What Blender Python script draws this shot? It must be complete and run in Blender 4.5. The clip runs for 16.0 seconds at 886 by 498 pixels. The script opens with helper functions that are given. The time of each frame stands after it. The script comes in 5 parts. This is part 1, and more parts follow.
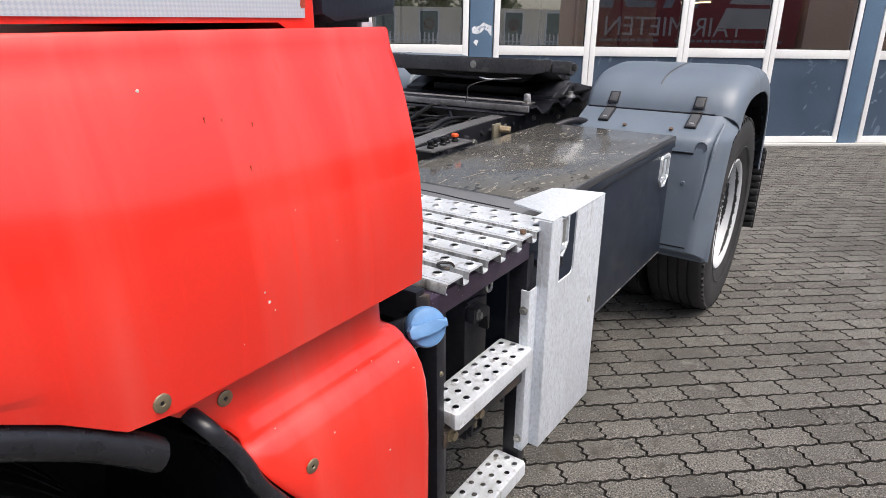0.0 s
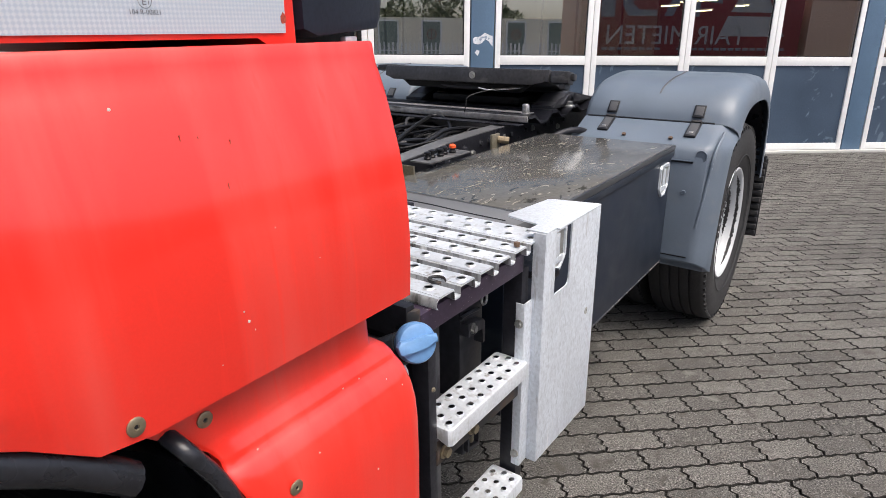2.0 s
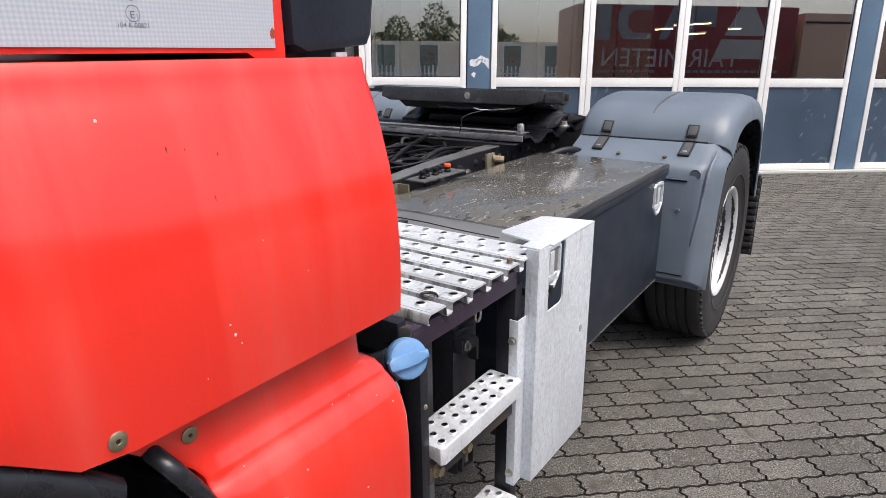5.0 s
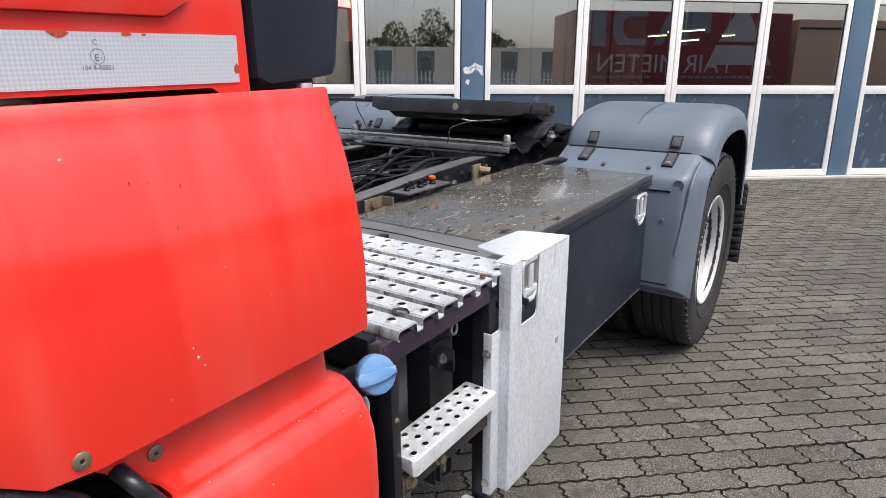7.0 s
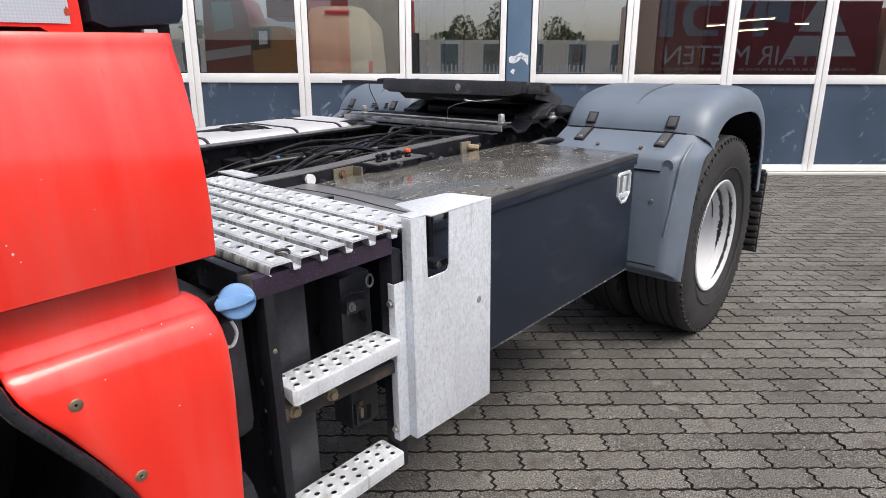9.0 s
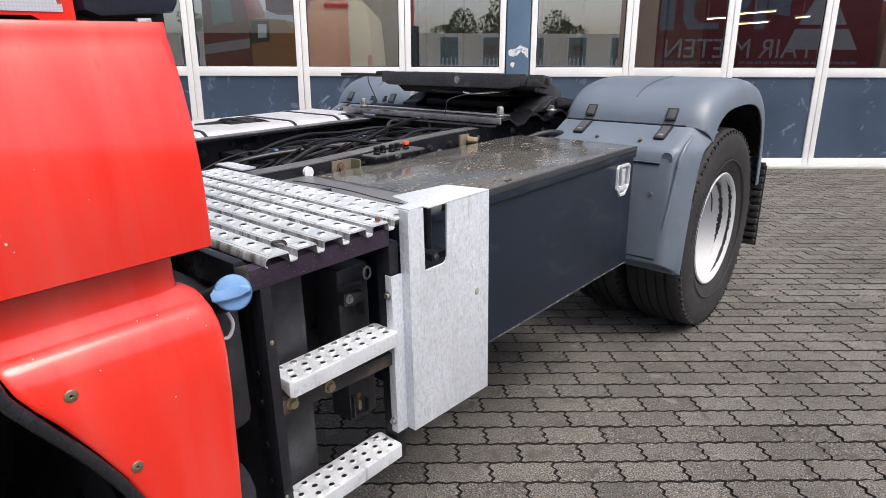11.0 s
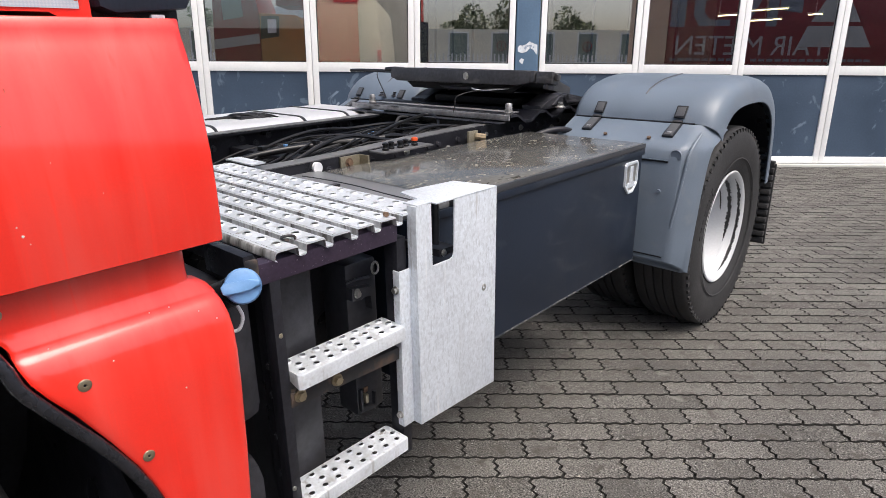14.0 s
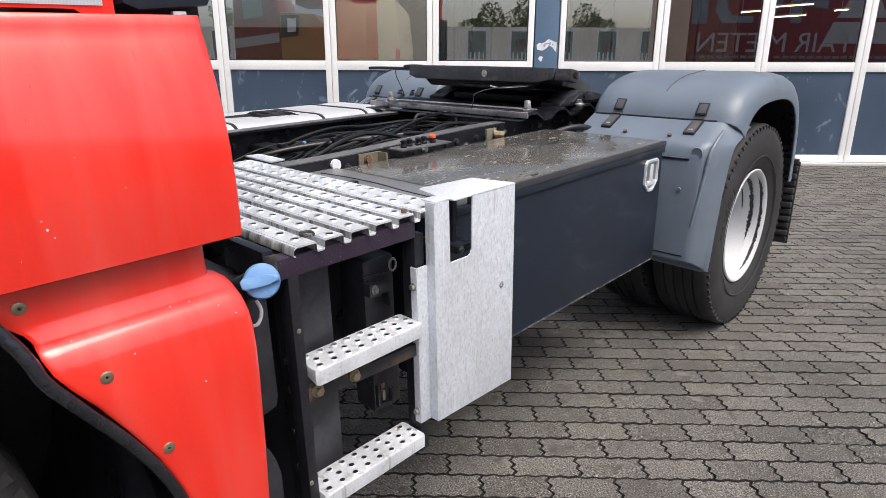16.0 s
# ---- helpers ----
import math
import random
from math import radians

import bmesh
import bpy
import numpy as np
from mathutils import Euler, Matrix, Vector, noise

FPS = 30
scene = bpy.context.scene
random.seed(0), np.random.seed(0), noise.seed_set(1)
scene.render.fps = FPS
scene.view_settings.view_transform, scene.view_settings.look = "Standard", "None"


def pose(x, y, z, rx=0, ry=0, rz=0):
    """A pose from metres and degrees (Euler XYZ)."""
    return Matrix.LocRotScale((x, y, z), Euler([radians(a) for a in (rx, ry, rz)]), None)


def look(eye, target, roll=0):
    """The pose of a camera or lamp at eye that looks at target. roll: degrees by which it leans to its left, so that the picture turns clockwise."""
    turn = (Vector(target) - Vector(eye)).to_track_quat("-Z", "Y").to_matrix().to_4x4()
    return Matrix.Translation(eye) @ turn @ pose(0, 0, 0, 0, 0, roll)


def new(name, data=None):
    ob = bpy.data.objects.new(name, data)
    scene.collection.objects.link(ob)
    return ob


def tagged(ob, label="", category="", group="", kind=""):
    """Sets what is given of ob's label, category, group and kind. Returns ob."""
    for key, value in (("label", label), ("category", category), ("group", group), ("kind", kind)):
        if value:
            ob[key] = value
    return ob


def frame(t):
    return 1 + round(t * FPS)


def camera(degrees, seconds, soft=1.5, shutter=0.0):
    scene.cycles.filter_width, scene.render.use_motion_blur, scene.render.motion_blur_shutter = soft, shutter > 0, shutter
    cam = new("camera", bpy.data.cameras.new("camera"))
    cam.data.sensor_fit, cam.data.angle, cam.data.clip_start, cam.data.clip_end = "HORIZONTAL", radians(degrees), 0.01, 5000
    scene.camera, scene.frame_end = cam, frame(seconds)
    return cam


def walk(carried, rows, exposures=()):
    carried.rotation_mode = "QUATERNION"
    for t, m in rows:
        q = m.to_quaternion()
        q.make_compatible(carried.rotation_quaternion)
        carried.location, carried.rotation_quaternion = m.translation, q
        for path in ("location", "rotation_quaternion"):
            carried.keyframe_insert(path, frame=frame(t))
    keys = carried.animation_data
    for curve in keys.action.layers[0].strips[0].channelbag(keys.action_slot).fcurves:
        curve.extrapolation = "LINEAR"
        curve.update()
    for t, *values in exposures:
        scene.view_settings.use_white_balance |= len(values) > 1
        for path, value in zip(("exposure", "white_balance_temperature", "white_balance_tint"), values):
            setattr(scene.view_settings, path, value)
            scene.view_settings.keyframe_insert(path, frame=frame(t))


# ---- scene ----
cam = camera(72, 16.0, soft=0.3)
PATH = [
    (0, (0.3224, 0.3231, 1.3800), (-0.5578, 2.0074, 0.7567), 0.77),
    (0.5, (0.3277, 0.3301, 1.3829), (-0.5578, 2.0147, 0.7681), 0.57),
    (1, (0.3305, 0.3362, 1.3846), (-0.5620, 2.0195, 0.7763), 0.32),
    (1.5, (0.3300, 0.3425, 1.3823), (-0.5646, 2.0265, 0.7790), 0.28),
    (2, (0.3364, 0.3460, 1.3844), (-0.5610, 2.0316, 0.7898), 0.25),
    (2.5, (0.3413, 0.3506, 1.3778), (-0.5570, 2.0390, 0.7927), 0.14),
    (3, (0.3411, 0.3472, 1.3845), (-0.5568, 2.0402, 0.8122), 0.15),
    (3.5, (0.3386, 0.3518, 1.3854), (-0.5598, 2.0500, 0.8295), 0.19),
    (4, (0.3473, 0.3582, 1.3814), (-0.5532, 2.0592, 0.8377), 0.23),
    (6.5, (0.3431, 0.3354, 1.3734), (-0.5530, 2.0470, 0.8563), 0.07),
    (7, (0.4011, 0.3499, 1.4066), (-0.4950, 2.0625, 0.8930), 0.11),
    (7.5, (0.6441, 0.4164, 1.3705), (-0.3440, 2.0796, 0.8631), 0.27),
    (8, (0.7492, 0.4431, 1.3378), (-0.3136, 2.0589, 0.8283), 0.15),
    (8.5, (0.7596, 0.4541, 1.3389), (-0.3117, 2.0608, 0.8184), 0.33),
    (9, (0.7560, 0.4527, 1.3373), (-0.3194, 2.0532, 0.8066), 0.17),
    (11.5, (0.7625, 0.4585, 1.3307), (-0.3064, 2.0563, 0.7790), 0.23),
    (12, (0.7655, 0.4574, 1.3328), (-0.2964, 2.0589, 0.7783), 0.34),
    (12.5, (0.7601, 0.4540, 1.3313), (-0.3012, 2.0558, 0.7765), 0.37),
    (13, (0.7635, 0.4490, 1.3326), (-0.3011, 2.0484, 0.7770), 0.41),
    (13.5, (0.7644, 0.4491, 1.3323), (-0.3111, 2.0405, 0.7750), 0.40),
    (14, (0.7656, 0.4493, 1.3328), (-0.3253, 2.0289, 0.7718), 0.41),
    (14.5, (0.7657, 0.4490, 1.3322), (-0.3411, 2.0173, 0.7706), 0.30),
    (15, (0.7646, 0.4492, 1.3296), (-0.3553, 2.0077, 0.7665), 0.26),
    (15.5, (0.7645, 0.4499, 1.3280), (-0.3651, 2.0016, 0.7656), 0.26),
    (16, (0.7645, 0.4499, 1.3284), (-0.3721, 1.9951, 0.7623), 0.23),
]
EXPOSURES = [(0.0, 0.55), (6.5, 0.54), (9.0, 0.55), (16.0, 0.58)]
walk(cam, [(t, look(e, g, r)) for t, e, g, r in PATH], EXPOSURES)

# ---- light ----
world = bpy.data.worlds.new("overcast_sky")
scene.world = world
world.use_nodes = True
wn = world.node_tree
sky = wn.nodes.new("ShaderNodeTexSky")
sky.sky_type = "NISHITA"
sky.sun_disc = False
sky.sun_elevation = radians(64.5)
sky.sun_rotation = radians(108)
sky.air_density = 0.7
sky.dust_density = 6.0
sky.ozone_density = 0.6
wn.nodes["Background"].inputs["Strength"].default_value = 0.15
wn.links.new(sky.outputs["Color"], wn.nodes["Background"].inputs["Color"])
sun_data = bpy.data.lights.new("sun", "SUN")
sun_data.energy = 1.5
sun_data.angle = radians(40)
sun_data.color = (1.0, 0.97, 0.93)
sun = new("sun", sun_data)
sun.matrix_world = look((6.2, 0.0, 13), (0, 2, 0))


# ---- materials ----
def material(name, colour, rough=0.6, metal=0.0, grain=0.0, scale=40.0, big=0.0, big_scale=3.0, bump=0.0, coat=0.0, spec=0.5, rough_var=0.0, stretch=None, rand=0.0, placed=False):
    """A surface with colour variation at two scales, fine relief and uneven gloss."""
    m = bpy.data.materials.new(name)
    m.use_nodes = True
    t = m.node_tree
    b = t.nodes["Principled BSDF"]
    b.inputs["Roughness"].default_value = rough
    b.inputs["Metallic"].default_value = metal
    b.inputs["Specular IOR Level"].default_value = spec
    b.inputs["Coat Weight"].default_value = coat
    b.inputs["Coat Roughness"].default_value = 0.12
    b.inputs["Coat IOR"].default_value = 1.68
    co = t.nodes.new("ShaderNodeTexCoord")
    vec = t.nodes.new("ShaderNodeNewGeometry").outputs["Position"] if placed else co.outputs["Object"]
    if stretch:
        mp = t.nodes.new("ShaderNodeMapping")
        mp.inputs["Scale"].default_value = stretch
        t.links.new(vec, mp.inputs["Vector"])
        vec = mp.outputs["Vector"]

    def tex(sc, detail=4.0):
        n = t.nodes.new("ShaderNodeTexNoise")
        n.inputs["Scale"].default_value = sc
        n.inputs["Detail"].default_value = detail
        t.links.new(vec, n.inputs["Vector"])
        return n.outputs["Fac"]

    fine, broad = tex(scale), tex(big_scale, 3.0)
    out = None

    def vary(socket_in, fac, amount, rgb=None):
        mr = t.nodes.new("ShaderNodeMapRange")
        mr.inputs["From Min"].default_value, mr.inputs["From Max"].default_value = 0.3, 0.7
        mr.inputs["To Min"].default_value, mr.inputs["To Max"].default_value = 1 - amount, 1 + amount
        t.links.new(fac, mr.inputs["Value"])
        mul = t.nodes.new("ShaderNodeVectorMath")
        mul.operation = "SCALE"
        if socket_in is None:
            mul.inputs[0].default_value = colour
        else:
            t.links.new(socket_in, mul.inputs[0])
        t.links.new(mr.outputs["Result"], mul.inputs["Scale"])
        return mul.outputs["Vector"]

    out = vary(None, fine, grain)
    out = vary(out, broad, big)
    if rand:
        oi = t.nodes.new("ShaderNodeObjectInfo")
        ge = t.nodes.new("ShaderNodeNewGeometry")
        ad = t.nodes.new("ShaderNodeMath")
        ad.operation = "ADD"
        t.links.new(oi.outputs["Random"], ad.inputs[0])
        t.links.new(ge.outputs["Random Per Island"], ad.inputs[1])
        fr = t.nodes.new("ShaderNodeMath")
        fr.operation = "FRACT"
        t.links.new(ad.outputs[0], fr.inputs[0])
        mr = t.nodes.new("ShaderNodeMapRange")
        mr.inputs["To Min"].default_value, mr.inputs["To Max"].default_value = 1 - rand, 1 + rand
        t.links.new(fr.outputs[0], mr.inputs["Value"])
        mul = t.nodes.new("ShaderNodeVectorMath")
        mul.operation = "SCALE"
        t.links.new(out, mul.inputs[0])
        t.links.new(mr.outputs["Result"], mul.inputs["Scale"])
        out = mul.outputs["Vector"]
    t.links.new(out, b.inputs["Base Color"])
    if rough_var:
        mr = t.nodes.new("ShaderNodeMapRange")
        mr.inputs["From Min"].default_value, mr.inputs["From Max"].default_value = 0.3, 0.7
        mr.inputs["To Min"].default_value, mr.inputs["To Max"].default_value = max(0.02, rough - rough_var), min(1, rough + rough_var)
        t.links.new(broad, mr.inputs["Value"])
        t.links.new(mr.outputs["Result"], b.inputs["Roughness"])
    if bump:
        bp = t.nodes.new("ShaderNodeBump")
        bp.inputs["Strength"].default_value = 1.0
        bp.inputs["Distance"].default_value = bump
        t.links.new(fine, bp.inputs["Height"])
        t.links.new(bp.outputs["Normal"], b.inputs["Normal"])
    return m


def mix_in(m, colour, kind="noise", scale=5.0, low=0.55, high=0.65, rough=None, stretch=(1, 1, 1), distort=0.0, detail=6.0, placed=False):
    """Lays a second colour over a material, where a texture rises above a level: dirt, rust, chips, painted sheen."""
    t = m.node_tree
    b = t.nodes["Principled BSDF"]
    src = b.inputs["Base Color"].links[0].from_socket
    co = t.nodes.new("ShaderNodeTexCoord")
    mp = t.nodes.new("ShaderNodeMapping")
    mp.inputs["Scale"].default_value = stretch
    t.links.new(t.nodes.new("ShaderNodeNewGeometry").outputs["Position"] if placed else co.outputs["Object"], mp.inputs["Vector"])
    n = t.nodes.new("ShaderNodeTexNoise")
    n.inputs["Scale"].default_value = scale
    n.inputs["Detail"].default_value = detail
    n.inputs["Distortion"].default_value = distort
    t.links.new(mp.outputs["Vector"], n.inputs["Vector"])
    mr = t.nodes.new("ShaderNodeMapRange")
    mr.inputs["From Min"].default_value, mr.inputs["From Max"].default_value = low, high
    t.links.new(n.outputs["Fac"], mr.inputs["Value"])
    mx = t.nodes.new("ShaderNodeMix")
    mx.data_type = "RGBA"
    mx.inputs["B"].default_value = (*colour, 1)
    t.links.new(mr.outputs["Result"], mx.inputs["Factor"])
    t.links.new(src, mx.inputs["A"])
    t.links.new(mx.outputs["Result"], b.inputs["Base Color"])
    if rough is not None:
        rs = b.inputs["Roughness"]
        m2 = t.nodes.new("ShaderNodeMix")
        m2.data_type = "FLOAT"
        m2.inputs["A"].default_value = rs.default_value
        if rs.links:
            t.links.new(rs.links[0].from_socket, m2.inputs["A"])
        m2.inputs["B"].default_value = rough
        t.links.new(mr.outputs["Result"], m2.inputs["Factor"])
        t.links.new(m2.outputs["Result"], rs)
    return m


def glass_material(name, tint, base, rough=0.0):
    m = bpy.data.materials.new(name)
    m.use_nodes = True
    t = m.node_tree
    t.nodes.remove(t.nodes["Principled BSDF"])
    lw = t.nodes.new("ShaderNodeLayerWeight")
    pw = t.nodes.new("ShaderNodeMath")
    pw.operation = "POWER"
    t.links.new(lw.outputs["Facing"], pw.inputs[0])
    pw.inputs[1].default_value = 4.0
    fr = t.nodes.new("ShaderNodeMath")
    fr.operation = "MULTIPLY_ADD"
    t.links.new(pw.outputs[0], fr.inputs[0])
    fr.inputs[1].default_value = 1 - base
    fr.inputs[2].default_value = base
    tr = t.nodes.new("ShaderNodeBsdfTransparent")
    tr.inputs["Color"].default_value = (*tint, 1)
    gl = t.nodes.new("ShaderNodeBsdfGlossy")
    gl.inputs["Roughness"].default_value = rough
    mx = t.nodes.new("ShaderNodeMixShader")
    t.links.new(fr.outputs[0], mx.inputs[0])
    t.links.new(tr.outputs[0], mx.inputs[1])
    t.links.new(gl.outputs[0], mx.inputs[2])
    t.links.new(mx.outputs[0], t.nodes["Material Output"].inputs["Surface"])
    return m


def glow(name, colour, strength):
    m = bpy.data.materials.new(name)
    m.use_nodes = True
    b = m.node_tree.nodes["Principled BSDF"]
    b.inputs["Emission Color"].default_value = (*colour, 1)
    b.inputs["Emission Strength"].default_value = strength
    return m


RED = material("red_paint", (0.79, 0.024, 0.012), 0.36, spec=0.4, grain=0.02, scale=300, big=0.05, big_scale=5, coat=0.8, rough_var=0.05)
BLACK = material("black_chassis_paint", (0.014, 0.0145, 0.019), 0.36, spec=0.38, grain=0.3, scale=90, big=0.3, big_scale=7, bump=0.0006, rough_var=0.12)
PLASTIC = material("black_plastic", (0.014, 0.015, 0.018), 0.34, spec=0.42, grain=0.2, scale=200, big=0.2, bump=0.0004)
NAVY = material("dark_side_trim", (0.018, 0.024, 0.04), 0.42, grain=0.15, scale=160, big=0.1, bump=0.0004)
RUBBER = material("rubber", (0.024, 0.024, 0.025), 0.72, grain=0.25, scale=120, big=0.25, big_scale=9, bump=0.001)
GALV = material("galvanised_steel", (0.67, 0.72, 0.775), 0.45, metal=0.25, grain=0.10, scale=120, big=0.08, big_scale=6, bump=0.0003, rough_var=0.1)
ALU = material("checker_aluminium", (0.70, 0.74, 0.78), 0.42, metal=0.4, grain=0.08, scale=150, big=0.12, big_scale=9, bump=0.0003, rough_var=0.12)
BOXPAINT = material("slate_box_paint", (0.0125, 0.0190, 0.033), 0.40, spec=0.36, grain=0.10, scale=140, big=0.18, big_scale=4, bump=0.0003, rough_var=0.1)
LIDPAINT = material("lid_paint", (0.125, 0.124, 0.118), 0.09, grain=0.15, scale=90, big=0.12, big_scale=5, bump=0.0003, rough_var=0.06)
FENDER = material("grey_fender_plastic", (0.132, 0.166, 0.210), 0.40, spec=0.5, grain=0.06, scale=260, big=0.10, big_scale=4, bump=0.0004, rough_var=0.08)
WHITE = material("white_paint", (0.78, 0.80, 0.82), 0.4, grain=0.03, scale=60, big=0.06, big_scale=3)
DOORWHITE = material("white_door_frame", (0.84, 0.85, 0.84), 0.45, grain=0.03, scale=30, big=0.06, big_scale=1.5)
DOORBLUE = material("blue_grey_door_panel", (0.050, 0.078, 0.120), 0.4, grain=0.06, scale=40, big=0.15, big_scale=1.4, rough_var=0.1)
PILLAR = material("blue_steel_pillar", (0.10, 0.17, 0.26), 0.45, grain=0.05, scale=40, big=0.1)
STONE = material("concrete_paver", (0.127, 0.122, 0.112), 0.85, spec=0.3, grain=0.95, scale=170, big=0.22, big_scale=1.1, bump=0.005, rand=0.22, placed=True)
JOINT = material("joint_sand", (0.016, 0.015, 0.013), 0.95, grain=0.4, scale=200, big=0.3, bump=0.003)
BLUECAP = material("blue_cap_plastic", (0.13, 0.28, 0.52), 0.45, grain=0.06, scale=120, big=0.05, bump=0.0003)
STEEL = material("zinc_bolt", (0.46, 0.46, 0.44), 0.4, metal=0.9, grain=0.15, scale=200, big=0.2)
BRASS = material("olive_screw", (0.34, 0.29, 0.20), 0.45, metal=0.8, grain=0.1, scale=200)
TAPE = material("reflective_tape", (0.52, 0.56, 0.61), 0.35, grain=0.05, scale=300, big=0.04)
GLASS = glass_material("window_glass", (0.95, 0.95, 0.88), 0.47)
PLASTER = material("plaster", (0.55, 0.55, 0.53), 0.9, grain=0.06, scale=30, big=0.1, big_scale=0.6)
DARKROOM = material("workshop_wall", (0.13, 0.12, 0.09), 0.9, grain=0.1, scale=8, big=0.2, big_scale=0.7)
ORANGE = material("orange_plastic", (0.80, 0.10, 0.02), 0.45, grain=0.05)
RUST = material("rusty_steel", (0.14, 0.085, 0.052), 0.75, grain=0.35, scale=80, big=0.3)
ASPHALT = material("far_pavement", (0.16, 0.15, 0.14), 0.9, grain=0.2, scale=20, big=0.1, big_scale=0.3)

CHIP = material("bare_primer", (0.62, 0.58, 0.52), 0.7, grain=0.2, scale=300)
INK = material("dark_print", (0.11, 0.115, 0.13), 0.6, grain=0.1)
RUSTRED = material("worn_red_patch", (0.42, 0.06, 0.03), 0.7, grain=0.4, scale=400)
BEIGE = material("pale_cab_back", (0.62, 0.57, 0.48), 0.6, grain=0.05, big=0.1)
PLASTICGREY = material("grey_moulded_plastic", (0.075, 0.077, 0.082), 0.5, grain=0.1, scale=200, big=0.1, bump=0.0003)
OLIVE = material("olive_zinc", (0.30, 0.27, 0.20), 0.5, metal=0.6, grain=0.2, scale=150, big=0.2)
RUSTBLACK = mix_in(material("rusting_black_paint", (0.02, 0.02, 0.022), 0.5, grain=0.2, bump=0.0005), (0.085, 0.060, 0.045), scale=30, low=0.50, high=0.66, rough=0.8)
BEAM = mix_in(material("wet_beam_paint", (0.034, 0.023, 0.042), 0.35, grain=0.2, scale=120, big=0.2), (0.32, 0.31, 0.33), scale=240, low=0.70, high=0.74, detail=1.5)
ALUTANK = material("tank_aluminium", (0.62, 0.63, 0.65), 0.38, metal=0.3, grain=0.04, scale=120, big=0.06, big_scale=4)
mix_in(LIDPAINT, (0.125, 0.118, 0.100), scale=3.2, low=0.50, high=0.78, rough=0.13, distort=1.2, detail=6)
mix_in(LIDPAINT, (0.032, 0.032, 0.030), scale=11, low=0.60, high=0.65, rough=0.12, stretch=(1.7, 0.8, 1), distort=1.8, detail=7)
mix_in(LIDPAINT, (0.21, 0.19, 0.14), scale=13, low=0.625, high=0.67, rough=0.35, stretch=(2.2, 0.8, 1), distort=1.8, detail=7)
mix_in(BOXPAINT, (0.034, 0.042, 0.055), scale=7, low=0.58, high=0.72, stretch=(1, 0.6, 1.5), distort=0.7, detail=10)
mix_in(GALV, (0.52, 0.54, 0.56), scale=26, low=0.60, high=0.85, stretch=(1, 1, 0.12), distort=0.3)
mix_in(DOORBLUE, (0.20, 0.26, 0.33), scale=3.4, low=0.655, high=0.74, rough=0.6, distort=1.2, detail=9)
mix_in(DOORBLUE, (0.12, 0.165, 0.22), scale=4.5, low=0.625, high=0.66, rough=0.6, distort=0.5, detail=14, stretch=(1, 1, 0.6))
RIMPAINT = material("white_rim_paint", (0.54, 0.56, 0.58), 0.4, grain=0.04, scale=90, big=0.06)
BARE = material("bare_black_steel", (0.012, 0.012, 0.013), 0.55, grain=0.3, scale=120)
LIT = glow("lit_tube", (1.0, 0.86, 0.55), 7.0)
LORRYRED = material("dark_red_livery", (0.20, 0.014, 0.022), 0.4, grain=0.05, big=0.1, big_scale=1)
TAN = material("tan_lorry_front", (0.58, 0.39, 0.29), 0.5, grain=0.05)
LETTER = material("pale_lettering", (0.38, 0.37, 0.37), 0.5, grain=0.03)
OCHRE = material("ochre_paint", (0.36, 0.16, 0.04), 0.4, grain=0.05, big=0.1)
VANPAINT = material("beige_van_paint", (0.76, 0.73, 0.62), 0.35, grain=0.03, big=0.05)
INNARD = material("moulded_black_casting", (0.030, 0.031, 0.037), 0.36, grain=0.25, scale=60, big=0.3, big_scale=9, bump=0.0006)
WORNEDGE = mix_in(material("worn_box_edge", (0.03, 0.036, 0.045), 0.5, grain=0.3, scale=90), (0.17, 0.168, 0.16), scale=45, low=0.46, high=0.60, detail=5.0, rough=0.7)
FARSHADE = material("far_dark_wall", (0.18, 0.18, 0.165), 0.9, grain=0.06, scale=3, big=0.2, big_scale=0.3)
SANDY = material("muddy_metal", (0.24, 0.19, 0.12), 0.8, grain=0.3, scale=90, big=0.3)
GRIT = material("pale_grit", (0.34, 0.31, 0.26), 0.9, grain=0.3, scale=80, rand=0.5)
FARWALL = material("far_wall", (0.80, 0.75, 0.62), 0.9, grain=0.06, scale=3, big=0.1, big_scale=0.3)
GLASSDARK = material("grey_green_door", (0.16, 0.21, 0.20), 0.4, grain=0.05)
BARK = material("bark", (0.10, 0.08, 0.06), 0.9, grain=0.3, scale=20)
LEAF = material("leaves", (0.045, 0.07, 0.025), 0.7, grain=0.4, scale=2)
mix_in(STONE, (0.040, 0.038, 0.036), scale=260, low=0.56, high=0.66, detail=2.0, placed=True)
mix_in(STONE, (0.36, 0.35, 0.33), scale=170, low=0.67, high=0.74, detail=1.0, placed=True)
mix_in(STONE, (0.060, 0.058, 0.054), scale=2.6, low=0.56, high=0.85, detail=8.0, distort=0.8, placed=True)
mix_in(GALV, (0.56, 0.60, 0.645), scale=170, low=0.52, high=0.66, detail=3.0, stretch=(1, 1, 0.35))
mix_in(GALV, (0.82, 0.84, 0.86), scale=60, low=0.62, high=0.80, stretch=(1, 1, 0.06))
mix_in(GALV, (0.42, 0.42, 0.42), scale=30, low=0.70, high=0.76, stretch=(1, 1.0, 0.12), detail=4.0)
mix_in(FENDER, (0.17, 0.195, 0.225), scale=7, low=0.55, high=0.80, distort=0.8, detail=8.0, rough=0.55)
# Pink upright streaks: faint dirt, strengthened to paint sky sheen into the red.
mix_in(RED, (0.80, 0.080, 0.060), scale=11, low=0.44, high=0.92, stretch=(1, 1.6, 0.12), distort=0.4, rough=0.5)
TRIMBLACK = material("glossy_trim_rubber", (0.014, 0.015, 0.019), 0.26, grain=0.2, scale=120, big=0.3, big_scale=12, bump=0.0004, rough_var=0.1)


